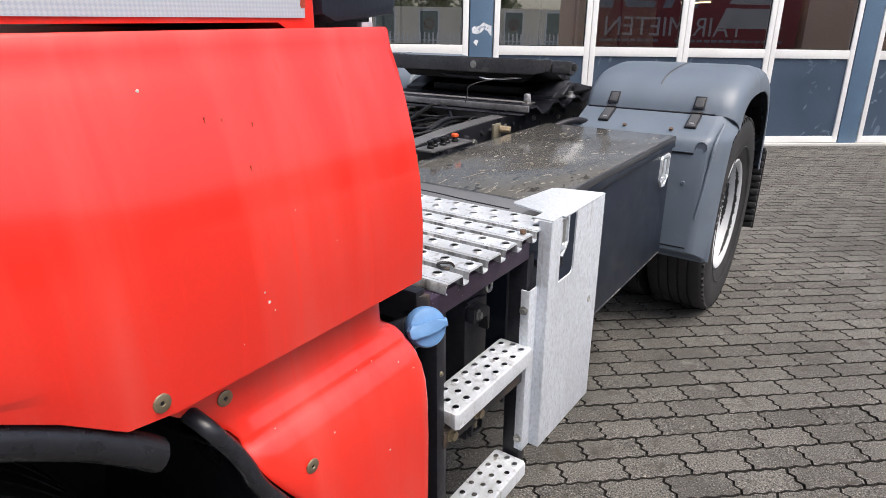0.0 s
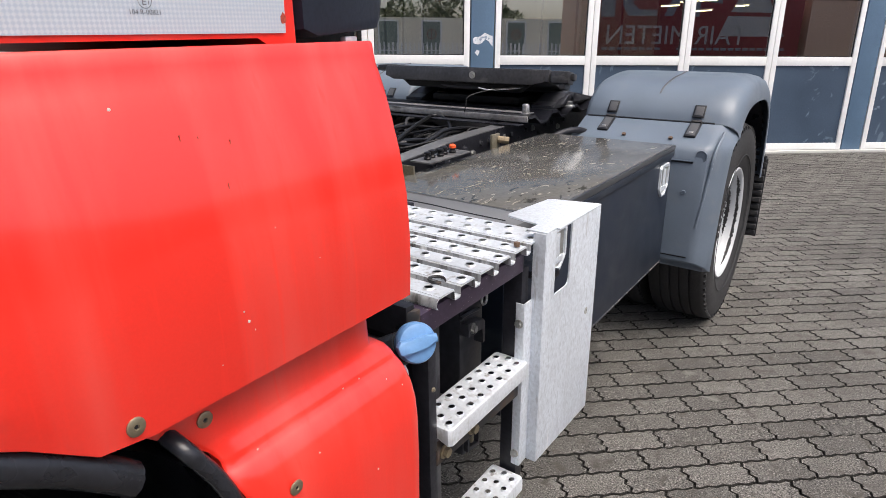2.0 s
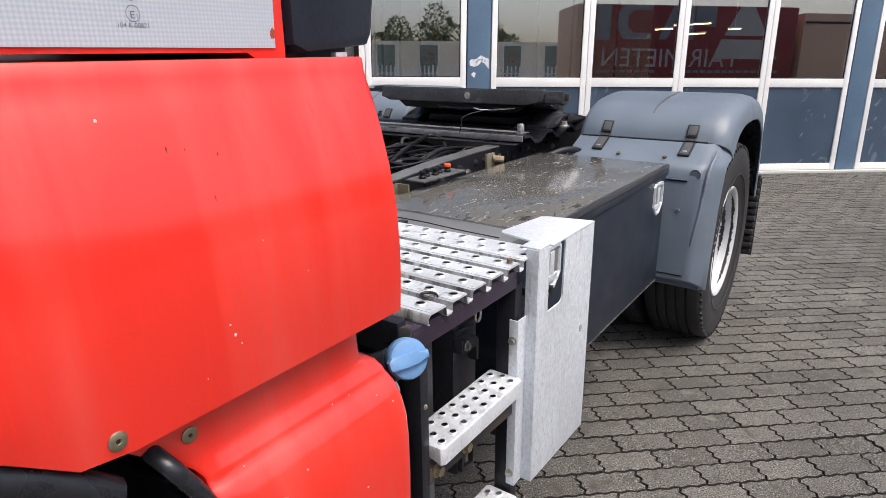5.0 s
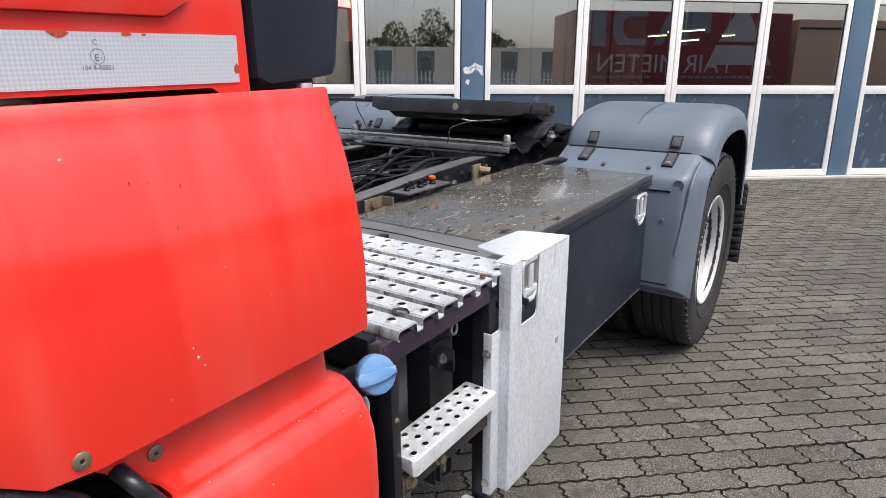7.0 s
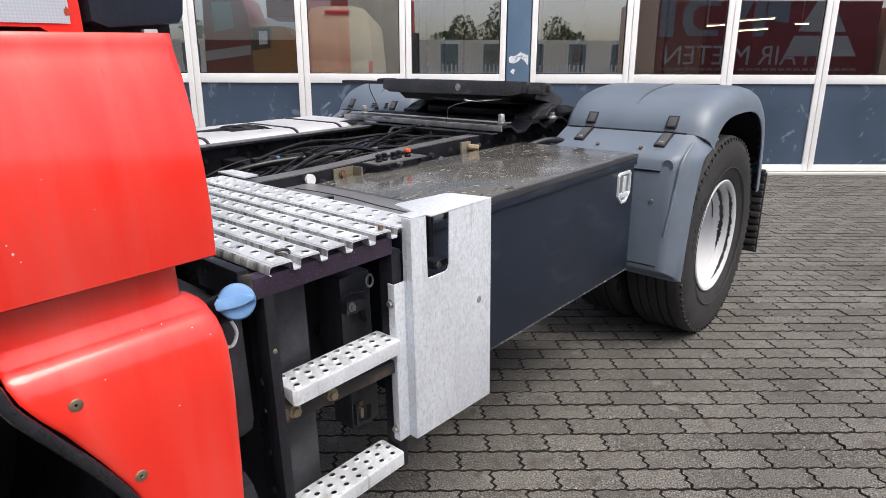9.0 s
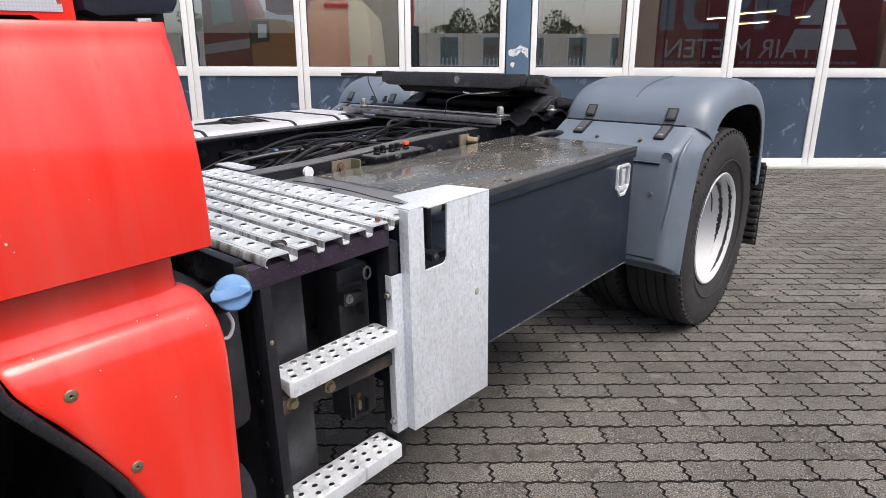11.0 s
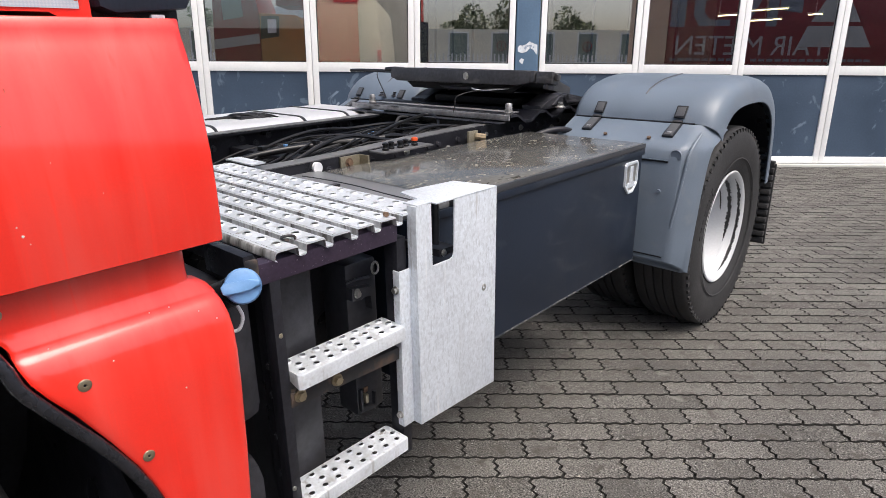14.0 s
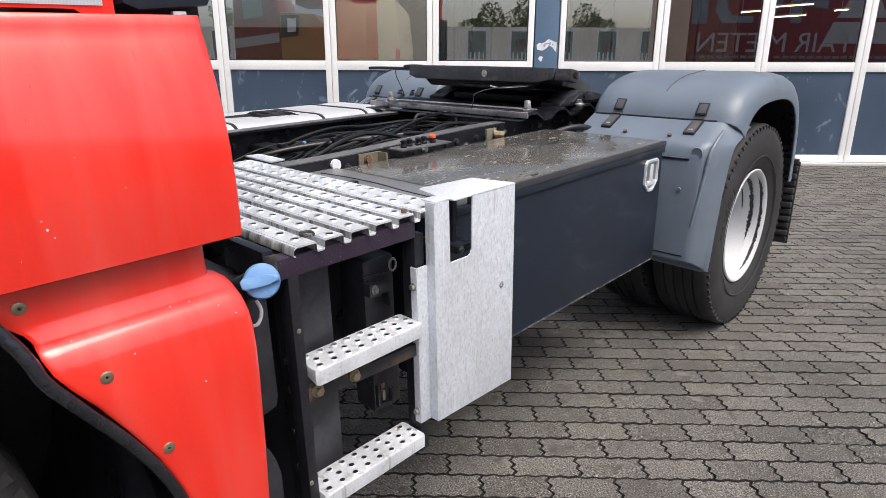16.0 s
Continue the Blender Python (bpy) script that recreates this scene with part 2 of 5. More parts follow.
def diamond_tape(m):
    """The fine diamond lattice of retro-reflective sheeting."""
    t = m.node_tree
    b = t.nodes["Principled BSDF"]
    co = t.nodes.new("ShaderNodeTexCoord")
    mp = t.nodes.new("ShaderNodeMapping")
    mp.inputs["Rotation"].default_value = (radians(45), 0, 0)
    t.links.new(co.outputs["Object"], mp.inputs["Vector"])
    ck = t.nodes.new("ShaderNodeTexChecker")
    ck.inputs["Scale"].default_value = 330.0
    ck.inputs["Color1"].default_value = (0.43, 0.49, 0.57, 1)
    t.links.new(mp.outputs["Vector"], ck.inputs["Vector"])
    t.links.new(b.inputs["Base Color"].links[0].from_socket, ck.inputs["Color2"])
    t.links.new(ck.outputs["Color"], b.inputs["Base Color"])


diamond_tape(TAPE)
mix_in(STONE, (0.070, 0.064, 0.056), scale=14, low=0.55, high=0.72, detail=8.0, distort=0.6, placed=True)
mix_in(STONE, (0.23, 0.225, 0.21), scale=9, low=0.62, high=0.80, detail=8.0, distort=0.5, placed=True)
PLATE = mix_in(material("worn_plate_paint", (0.034, 0.034, 0.037), 0.40, spec=0.5, grain=0.3, scale=70, big=0.3, big_scale=6, bump=0.0006), (0.10, 0.098, 0.094), scale=22, low=0.60, high=0.76, stretch=(0.5, 1, 1), detail=8.0)
GREASE = material("greased_casting", (0.0075, 0.0075, 0.008), 0.55, spec=0.25, grain=0.4, scale=60, big=0.4, big_scale=8, bump=0.001)
# Rail tops paler than the rail: dust, plus sky light put into the colour.
DUSTY_SKYLIT = mix_in(material("dusty_skylit_top", (0.115, 0.115, 0.118), 0.34, grain=0.25, scale=60, big=0.3, big_scale=5), (0.12, 0.115, 0.105), scale=16, low=0.55, high=0.72, stretch=(1, 0.3, 1), rough=0.6)
HOSE = material("black_hose", (0.008, 0.008, 0.009), 0.30, spec=0.4, grain=0.2, scale=150, big=0.3, big_scale=9)
COVERGREY = material("grey_cover_plastic", (0.150, 0.155, 0.163), 0.38, grain=0.06, scale=200, big=0.15, big_scale=6)
ZINCSHEEN = mix_in(material("worn_zinc_and_sheen", (0.34, 0.34, 0.345), 0.38, metal=0.6, grain=0.2, scale=80, big=0.3, big_scale=7), (0.06, 0.058, 0.055), scale=18, low=0.52, high=0.68, stretch=(0.4, 1, 1), rough=0.6)
LAMPRED = material("red_lamp_lens", (0.62, 0.02, 0.025), 0.2, grain=0.02)
LOGOGREY = material("grey_blue_logo", (0.19, 0.20, 0.24), 0.5, grain=0.03)
LIDEDGE = material("lid_edge_paint", (0.045, 0.048, 0.054), 0.30, grain=0.12, scale=120, big=0.2)
PAPER = mix_in(material("weathered_paper", (0.72, 0.75, 0.78), 0.7, grain=0.05, scale=60, big=0.12, big_scale=9), (0.30, 0.37, 0.46), scale=14, low=0.56, high=0.62, detail=6.0)
mix_in(ALU, (0.30, 0.29, 0.27), scale=45, low=0.60, high=0.74, stretch=(1, 1, 0.12), detail=5.0, rough=0.6)
mix_in(ALU, (0.42, 0.42, 0.41), scale=26, low=0.58, high=0.80, detail=8.0)
# Rib walls: grime streaks over a base darkened to paint in their shade.
ALUWALL = mix_in(mix_in(material("streaked_shaded_web", (0.42, 0.43, 0.44), 0.5, metal=0.3, grain=0.15, scale=120, big=0.2, big_scale=9), (0.08, 0.076, 0.070), scale=60, low=0.46, high=0.68, stretch=(1, 1, 0.10), detail=6.0, rough=0.8), (0.70, 0.71, 0.72), scale=34, low=0.60, high=0.72, stretch=(1, 1, 0.15))
mix_in(RED, (0.86, 0.028, 0.014), scale=60, low=0.58, high=0.78, stretch=(1, 1.5, 0.05))


# ---- mesh helpers ----
def link(name, bm, mat, parent=None, label="", smooth=0.0):
    me = bpy.data.meshes.new(name)
    bmesh.ops.recalc_face_normals(bm, faces=bm.faces)
    bm.to_mesh(me)
    bm.free()
    if mat:
        me.materials.append(mat)
    if smooth:
        for p in me.polygons:
            p.use_smooth = True
        me.set_sharp_from_angle(angle=radians(smooth))
    ob = new(name, me)
    if parent:
        ob.parent = parent
    if label:
        ob["label"] = label
    return ob


FRAME = Matrix.Identity(4)


def assembly(x=(1, 0), y=(1, 0), z=(1, 0)):
    """The size and place of the next assembly of the truck: a scale and an offset along each axis."""
    global FRAME
    FRAME = Matrix(((x[0], 0, 0, x[1]), (0, y[0], 0, y[1]), (0, 0, z[0], z[1]), (0, 0, 0, 1)))


def part(name, bm, mat, parent, label="", smooth=40.0):
    ob = link(name, bm, mat, parent, label, smooth)
    top = parent
    while top.parent:
        top = top.parent
    if top.name == "tractor_truck":
        ob.data.transform(FRAME)
    return ob


def thing(name, label, category, group="", kind="", m=None):
    ob = new(name)
    ob.empty_display_size = 0.1
    if m is not None:
        ob.matrix_world = m
    return tagged(ob, label, category, group, kind)


def bx(bm, x0, x1, y0, y1, z0, z1, bevel=0.0, m=None):
    r = bmesh.ops.create_cube(bm, size=1)
    vs = r["verts"]
    for v in vs:
        v.co = Vector((x0 + (v.co.x + 0.5) * (x1 - x0), y0 + (v.co.y + 0.5) * (y1 - y0), z0 + (v.co.z + 0.5) * (z1 - z0)))
    if m is not None:
        bmesh.ops.transform(bm, matrix=m, verts=vs)
    if bevel:
        es = {e for v in vs for e in v.link_edges}
        bmesh.ops.bevel(bm, geom=list(es), offset=bevel, segments=2, affect="EDGES", profile=0.6)
    return bm


def axis_point(axis, a, u, v):
    """A point a along the axis, with u and v the two other coordinates in order."""
    return {"x": (a, u, v), "y": (u, a, v), "z": (u, v, a)}[axis]


def prism(bm, pts, axis, a, b, bevel=0.0):
    """A closed outline, extruded along an axis from a to b."""
    lo = [bm.verts.new(axis_point(axis, a, *p)) for p in pts]
    hi = [bm.verts.new(axis_point(axis, b, *p)) for p in pts]
    n = len(pts)
    fs = [bm.faces.new(lo), bm.faces.new(hi)]
    for i in range(n):
        fs.append(bm.faces.new((lo[i], lo[(i + 1) % n], hi[(i + 1) % n], hi[i])))
    if bevel:
        es = {e for f in fs[:2] for e in f.edges}
        bmesh.ops.bevel(bm, geom=list(es), offset=bevel, segments=2, affect="EDGES", profile=0.6)
    return bm


def grid(bm, rows, closed=False, cap=False):
    """Faces between rows of points, each row of the same count."""
    vs = [[bm.verts.new(p) for p in r] for r in rows]
    for a, b in zip(vs, vs[1:]):
        n = len(a)
        for i in range(n if closed else n - 1):
            j = (i + 1) % n
            bm.faces.new((a[i], a[j], b[j], b[i]))
    if cap:
        bm.faces.new(vs[0])
        bm.faces.new(vs[-1])
    return vs


def lathe(bm, prof, origin, axis="x", seg=32, arc=(0, 360)):
    """A profile of (along the axis, radius) turned round the axis."""
    full = arc[1] - arc[0] >= 360
    rows = []
    for a, r in prof:
        row = []
        for k in range(seg if full else seg + 1):
            th = radians(arc[0] + (arc[1] - arc[0]) * k / seg)
            row.append(Vector(origin) + Vector(axis_point(axis, a, r * math.cos(th), r * math.sin(th))))
        rows.append(row)
    grid(bm, rows, closed=full)
    return bm


def cyl(bm, p, q, r, seg=12, r2=None):
    p, q = Vector(p), Vector(q)
    d = q - p
    rot = d.to_track_quat("Z", "Y").to_matrix()
    rows = []
    for o, rr in ((p, r), (q, r if r2 is None else r2)):
        rows.append([o + rot @ Vector((rr * math.cos(2 * math.pi * k / seg), rr * math.sin(2 * math.pi * k / seg), 0)) for k in range(seg)])
    grid(bm, rows, closed=True, cap=True)
    return bm


def smooth_path(pts, n=8):
    """Catmull-Rom through the points."""
    ps = [Vector(p) for p in pts]
    ps = [2 * ps[0] - ps[1]] + ps + [2 * ps[-1] - ps[-2]]
    out = []
    for i in range(1, len(ps) - 2):
        a, b, c, d = ps[i - 1:i + 3]
        for k in range(n):
            t = k / n
            out.append(0.5 * (2 * b + (c - a) * t + (2 * a - 5 * b + 4 * c - d) * t * t + (3 * b - a - 3 * c + d) * t ** 3))
    out.append(ps[-2])
    return out


def tube(bm, pts, r, seg=8, n=6, flat=None):
    """A hose or bar along a smooth line; flat scales its second direction."""
    path = smooth_path(pts, n) if n > 1 else [Vector(p) for p in pts]
    rows = []
    up = Vector((0.13, 0.21, 1)).normalized()
    for i, p in enumerate(path):
        d = (path[min(i + 1, len(path) - 1)] - path[max(i - 1, 0)]).normalized()
        s = d.cross(up)
        s.normalize()
        w = s.cross(d)
        rows.append([p + r * (math.cos(2 * math.pi * k / seg) * s + (flat or 1) * math.sin(2 * math.pi * k / seg) * w) for k in range(seg)])
    grid(bm, rows, closed=True, cap=True)
    return bm


def bolt(p, axis, r=0.012, h=0.008, washer=True):
    """A hex bolt head with its washer; the axis is the way it points."""
    bm = bmesh.new()
    p, d = Vector(p), Vector(axis).normalized()
    if washer:
        cyl(bm, p, p + d * h * 0.25, r * 1.45, 16)
    cyl(bm, p + d * h * 0.25, p + d * h, r, 6)
    return bm


# The yard's own axes: u runs along the garage front, v towards it.
YARD_TURN = 34.8
YARD = pose(0.5346, 0, 0, 0, 0, YARD_TURN)


def lettering(name, text, size, m, mat, parent, align="CENTER", depth=0.0, own=False):
    cu = bpy.data.curves.new(name, "FONT")
    cu.body, cu.size, cu.align_x, cu.align_y, cu.extrude = text, size, align, "CENTER", depth
    cu.materials.append(mat)
    ob = new(name, cu)
    ob.parent = parent
    if own:
        ob.matrix_basis = m
    else:
        ob.matrix_world = m
    return ob


# ---- garage front ----
WALL_V = 9.43
LEAVES = [(-4.46, -3.01), (-3.01, -1.43), (-1.43, 0.04), (0.04, 1.48), (1.84, 3.275), (3.275, 4.72), (4.72, 6.12), (6.12, 7.53), (7.88, 9.32), (9.32, 10.7)]


def door_leaf(index, u0, u1):
    leaf = tagged(link("door_%d" % index, bx(bmesh.new(), u0 + 0.004, u0 + 0.085, 0, 0.07, 0.03, 2.75, 0.004), DOORWHITE, None, "", 30), "white framed folding garage door leaf with a blue-grey lower panel", "door", "folding door leaves", "structure")
    leaf.matrix_world = YARD @ pose(0, WALL_V, 0)
    part("stile", bx(bmesh.new(), u1 - 0.085, u1 - 0.004, 0, 0.07, 0.03, 2.75, 0.004), DOORWHITE, leaf)
    for z0, z1 in ((0.03, 0.13), (1.31, 1.44), (2.64, 2.75)):
        part("rail", bx(bmesh.new(), u0 + 0.085, u1 - 0.085, 0.003, 0.067, z0, z1, 0.004), DOORWHITE, leaf)
    part("lower_panel", bx(bmesh.new(), u0 + 0.085, u1 - 0.085, 0.025, 0.045, 0.13, 1.31), DOORBLUE, leaf, "blue-grey painted metal panel")
    pane = part("pane", bx(bmesh.new(), u0 + 0.085, u1 - 0.085, 0.028, 0.036, 1.44, 2.64), GLASS, leaf, "reflecting window pane")
    pane.visible_shadow = False
    # grey glazing seals round the glass
    seal = bmesh.new()
    for a, b, c, d in ((u0 + 0.085, u1 - 0.085, 1.44, 1.452), (u0 + 0.085, u1 - 0.085, 2.628, 2.64), (u0 + 0.085, u0 + 0.097, 1.452, 2.628), (u1 - 0.097, u1 - 0.085, 1.452, 2.628)):
        bx(seal, a, b, 0.020, 0.028, c, d)
    part("glazing_seal", seal, PLASTIC, leaf)
    return leaf


for i, (u0, u1) in enumerate(LEAVES):
    door_leaf(i + 1, u0, u1)
for i, (u0, u1) in enumerate(((1.495, 1.825), (7.545, 7.865))):
    pl = tagged(link("pillar", bx(bmesh.new(), u0, u1, 0.0, 0.25, 0.0, 4.2, 0.006), PILLAR, None, "", 30), "blue painted steel pillar between the garage doors", "pillar", "door pillars", "structure")
    pl.matrix_world = YARD @ pose(0, WALL_V, 0)
lint = tagged(link("wall_north", bx(bmesh.new(), -14, 16, 0.0, 0.25, 2.76, 4.2), PILLAR), "blue grey facade band above the garage doors", "wall", "", "structure")
lint.matrix_world = YARD @ pose(0, WALL_V, 0)
for nm, a, b in (("wall_north_a", -14, -4.47), ("wall_north_b", 10.71, 16)):
    w = tagged(link(nm, bx(bmesh.new(), a, b, 0.0, 0.25, 0.0, 2.755), PLASTER), "plain light facade beside the garage doors", "wall", "", "structure")
    w.matrix_world = YARD @ pose(0, WALL_V, 0)
sill = tagged(link("door_threshold", bx(bmesh.new(), -4.5, 10.7, -0.10, 0.10, -0.02, 0.022, 0.004), PLASTER, None, "", 30), "pale concrete threshold under the garage doors", "threshold", "", "structure")
sill.matrix_world = YARD @ pose(0, WALL_V, 0)
# the hall behind the glass, with a glazed band in its back wall and an added light opening
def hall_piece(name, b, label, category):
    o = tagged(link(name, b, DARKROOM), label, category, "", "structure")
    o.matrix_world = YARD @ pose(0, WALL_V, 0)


HALL = 14.0
bm = bmesh.new()
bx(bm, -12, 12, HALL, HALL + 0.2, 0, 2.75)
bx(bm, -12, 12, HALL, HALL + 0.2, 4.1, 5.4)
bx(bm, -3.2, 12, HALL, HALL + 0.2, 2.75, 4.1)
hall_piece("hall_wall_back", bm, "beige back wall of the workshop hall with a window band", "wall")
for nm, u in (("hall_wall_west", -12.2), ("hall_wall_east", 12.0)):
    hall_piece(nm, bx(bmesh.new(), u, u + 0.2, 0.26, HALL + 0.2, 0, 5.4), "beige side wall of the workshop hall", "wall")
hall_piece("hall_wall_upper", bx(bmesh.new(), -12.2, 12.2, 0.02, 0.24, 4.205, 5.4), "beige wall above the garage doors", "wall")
# Ceiling left open over part of the hall: unseen, added to brighten it.
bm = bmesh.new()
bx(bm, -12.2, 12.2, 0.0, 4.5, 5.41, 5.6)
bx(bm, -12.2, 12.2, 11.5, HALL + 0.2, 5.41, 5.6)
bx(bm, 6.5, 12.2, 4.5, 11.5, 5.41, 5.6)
hall_piece("hall_ceiling", bm, "workshop hall ceiling with an unseen opening added to light the hall", "ceiling")
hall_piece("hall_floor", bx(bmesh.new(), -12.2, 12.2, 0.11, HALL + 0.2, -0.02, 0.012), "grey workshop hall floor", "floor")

# folding partition of beige panels between dark posts, close behind the glass
PARTITION = material("beige_partition", (0.78, 0.75, 0.60), 0.7, grain=0.05, scale=12, big=0.12, big_scale=1.2)
partition = thing("folding_partition", "beige folding partition of upright panels inside the hall", "partition")
partition.matrix_world = YARD @ pose(0, WALL_V + 1.6, 0)
edges = (-0.05, 0.20, 0.33, 0.62, 0.95, 1.62, 2.25, 2.95, 3.55, 4.35, 5.0)
for a, b in zip(edges, edges[1:]):
    pn = part("partition_panel", bx(bmesh.new(), a + 0.02, b - 0.02, 0.0, 0.04, 0.03, 3.4, 0.006), PARTITION, partition)
    pn.matrix_parent_inverse = Matrix.Identity(4)
for u in edges:
    po = part("partition_post", bx(bmesh.new(), u - 0.018, u + 0.018, -0.01, 0.05, 0.012, 3.42, 0.004), BLACK if round(u * 100) in (162, 295, 355) else SANDY, partition)
    po.matrix_parent_inverse = Matrix.Identity(4)

# ---- ground ----
g = bmesh.new()
bx(g, -600, 600, -600, 600, -0.5, -0.030)
ground = tagged(link("ground", g, ASPHALT), "grey worn ground of the yard reaching far out", "ground", "", "structure")

# ---- lamps of the hall ----
for u, z, ln in ((6.15, 2.72, 0.75), (6.72, 2.56, 1.25), (7.80, 2.70, 0.95), (7.78, 2.48, 0.75), (8.90, 2.61, 0.35), (5.2, 2.80, 0.4)):
    lamp = tagged(link("tube_lamp", bx(bmesh.new(), -ln / 2, ln / 2, -0.03, 0.03, 0.03, 0.06, 0.008), WHITE, None, "", 40), "white batten with a lit fluorescent tube", "lamp", "hall tube lamps")
    lamp.matrix_world = YARD @ pose(u, WALL_V + 5.57, z, 0, 0, -52)
    part("tube", cyl(bmesh.new(), (-ln / 2 + 0.03, 0, 0.012), (ln / 2 - 0.03, 0, 0.012), 0.014, 10), LIT, lamp, "glowing fluorescent tube")
    part("hanger", bx(bmesh.new(), -0.008, 0.008, -0.008, 0.008, 0.06, 5.41 - z), WHITE, lamp)
# delivery van parked in the hall, seen from behind
van = thing("delivery_van", "tall beige delivery van parked inside the hall", "van")
van.matrix_world = YARD @ pose(-2.1, 17.5, 0.0)


def vpart(name, bm, mat, parent, label=""):
    ob = part(name, bm, mat, parent, label)
    ob.matrix_parent_inverse = Matrix.Identity(4)
    return ob


vb = vpart("body", prism(bmesh.new(), [(-0.90, 0.45), (0.90, 0.45), (0.93, 1.3), (0.90, 2.0), (0.80, 3.0), (0.70, 3.18), (0.40, 3.24), (-0.40, 3.24), (-0.70, 3.18), (-0.80, 3.0), (-0.90, 2.0), (-0.93, 1.3)], "y", 0.0, 4.6, 0.03), VANPAINT, van, "beige painted van body")
for s in (-1, 1):
    a, b = sorted((s * 0.012, s * 0.74))
    dr = vpart("rear_door", prism(bmesh.new(), [(a, 0.7), (b, 0.7), (b, 2.9), (a, 2.9)], "y", -0.02, 0.0, 0.006), VANPAINT, vb)
    a, b = sorted((s * 0.09, s * 0.66))
    vpart("door_field", prism(bmesh.new(), [(a, 1.9), (b, 1.9), (b, 2.7), (a, 2.7)], "y", -0.028, -0.021, 0.004), VANPAINT, dr)
    a, b = sorted((s * 0.79, s * 0.90))
    vpart("tail_lamp", bx(bmesh.new(), a, b, -0.03, 0.0, 1.15, 1.85, 0.01), LAMPRED, vb, "red tail lamp")
    for y in (0.8, 3.8):
        vpart("van_tyre", lathe(bmesh.new(), [(-0.11, 0.0), (-0.11, 0.3), (-0.08, 0.36), (0.08, 0.36), (0.11, 0.3), (0.11, 0.0)], (s * 0.80, y, 0.36), "x", 28), RUBBER, van)
vpart("brake_lamp", bx(bmesh.new(), -0.34, 0.34, -0.03, 0.0, 3.05, 3.13, 0.01), LAMPRED, vb, "long red brake lamp")
vpart("door_grip", bx(bmesh.new(), 0.03, 0.16, -0.05, -0.02, 1.30, 1.46, 0.01), PLASTIC, vb)
vpart("bumper", bx(bmesh.new(), -0.92, 0.92, -0.12, 0.0, 0.36, 0.62, 0.03), PLASTIC, van)
# torn white sticker on the pillar
bm = bmesh.new()
prism(bm, [(1.488, 1.665), (1.52, 1.69), (1.555, 1.685), (1.60, 1.70), (1.655, 1.745), (1.72, 1.715), (1.768, 1.70), (1.772, 1.56), (1.745, 1.585), (1.715, 1.63), (1.665, 1.655), (1.615, 1.605), (1.56, 1.585), (1.495, 1.60)], "y", -0.004, -0.001)
st = tagged(link("torn_sticker", bm, PAPER), "torn white paper sticker on the blue pillar", "sticker")
st.matrix_world = YARD @ pose(0.035, WALL_V, 0)
sc = part("torn_scrap", prism(bmesh.new(), [(1.515, 1.475), (1.545, 1.515), (1.585, 1.50), (1.562, 1.43), (1.545, 1.445)], "y", -0.004, -0.001), WHITE, st)
sc.matrix_parent_inverse = Matrix.Identity(4)

# ---- the yard behind the camera, seen in the panes ----
def yard_thing(name, label, category, group=""):
    ob = thing(name, label, category, group)
    ob.matrix_world = YARD
    return ob


def ypart(name, bm, mat, parent, label="", smooth=40.0):
    ob = part(name, bm, mat, parent, label, smooth)
    ob.matrix_parent_inverse = Matrix.Identity(4)
    return ob


# red box lorry with its lettering, broadside to the garage
lorry = yard_thing("box_lorry", "dark red box lorry with pale lettering on its side", "lorry")
ypart("box_body", bx(bmesh.new(), 8.95, 17.4, -8.2, -5.7, 1.0, 4.3, 0.04), LORRYRED, lorry, "dark red lorry box")
ypart("box_edge", bx(bmesh.new(), 8.22, 8.945, -8.2, -5.72, 1.0, 4.3, 0.03), TAN, lorry)
ypart("skirt", bx(bmesh.new(), 9.5, 16.5, -8.0, -5.8, 0.55, 0.99, 0.02), PLASTIC, lorry)
for u in (10.3, 14.6, 15.7):
    ypart("lorry_tyre", lathe(bmesh.new(), [(0, 0.0), (0, 0.3), (0.01, 0.46), (-0.05, 0.5), (-0.27, 0.5), (-0.3, 0.46), (-0.3, 0.0)], (u, -5.75, 0.5), "y", 32), RUBBER, lorry)
lettering("side_words", "FAIR MIETEN", 1.0, YARD @ pose(12.05, -5.69, 2.29, 90, 0, 180), LETTER, lorry, "CENTER")
# the large logo above and the small line below, as plain shapes
for pts in ([(9.0, 2.98), (9.55, 2.98), (9.55, 4.28), (9.0, 4.28)], [(9.85, 3.4), (10.1, 3.02), (11.25, 3.02), (11.25, 3.25), (10.5, 3.25), (10.25, 3.5), (10.25, 3.9), (10.5, 4.1), (11.25, 4.1), (11.25, 4.28), (10.1, 4.28), (9.85, 4.0)], [(11.55, 3.02), (11.9, 3.02), (12.5, 4.28), (12.1, 4.28)], [(12.6, 3.02), (13.0, 3.02), (13.0, 4.28), (12.6, 4.28)], [(13.05, 3.6), (13.9, 3.5), (13.9, 4.28), (13.05, 4.28)]):
    ypart("logo_shape", prism(bmesh.new(), pts, "y", -5.698, -5.690), LOGOGREY, lorry, "grey blue logo shape")
for pts in ([(14.3, 3.2), (16.15, 3.2), (15.5, 4.28), (14.9, 4.28)], [(13.9, 2.3), (16.7, 2.3), (16.25, 3.05), (14.2, 3.05)]):
    ypart("logo_shape", prism(bmesh.new(), pts, "y", -5.698, -5.690), LETTER, lorry, "pale logo shape")
for k in range(25):
    if k not in (8, 9):
        ypart("line_bar", bx(bmesh.new(), 9.1 + 0.31 * k, 9.34 + 0.31 * k, -5.698, -5.690, 1.76, 1.86), LOGOGREY, lorry)
trailer = yard_thing("box_trailer", "plain tan box trailer parked behind the red lorry", "trailer")
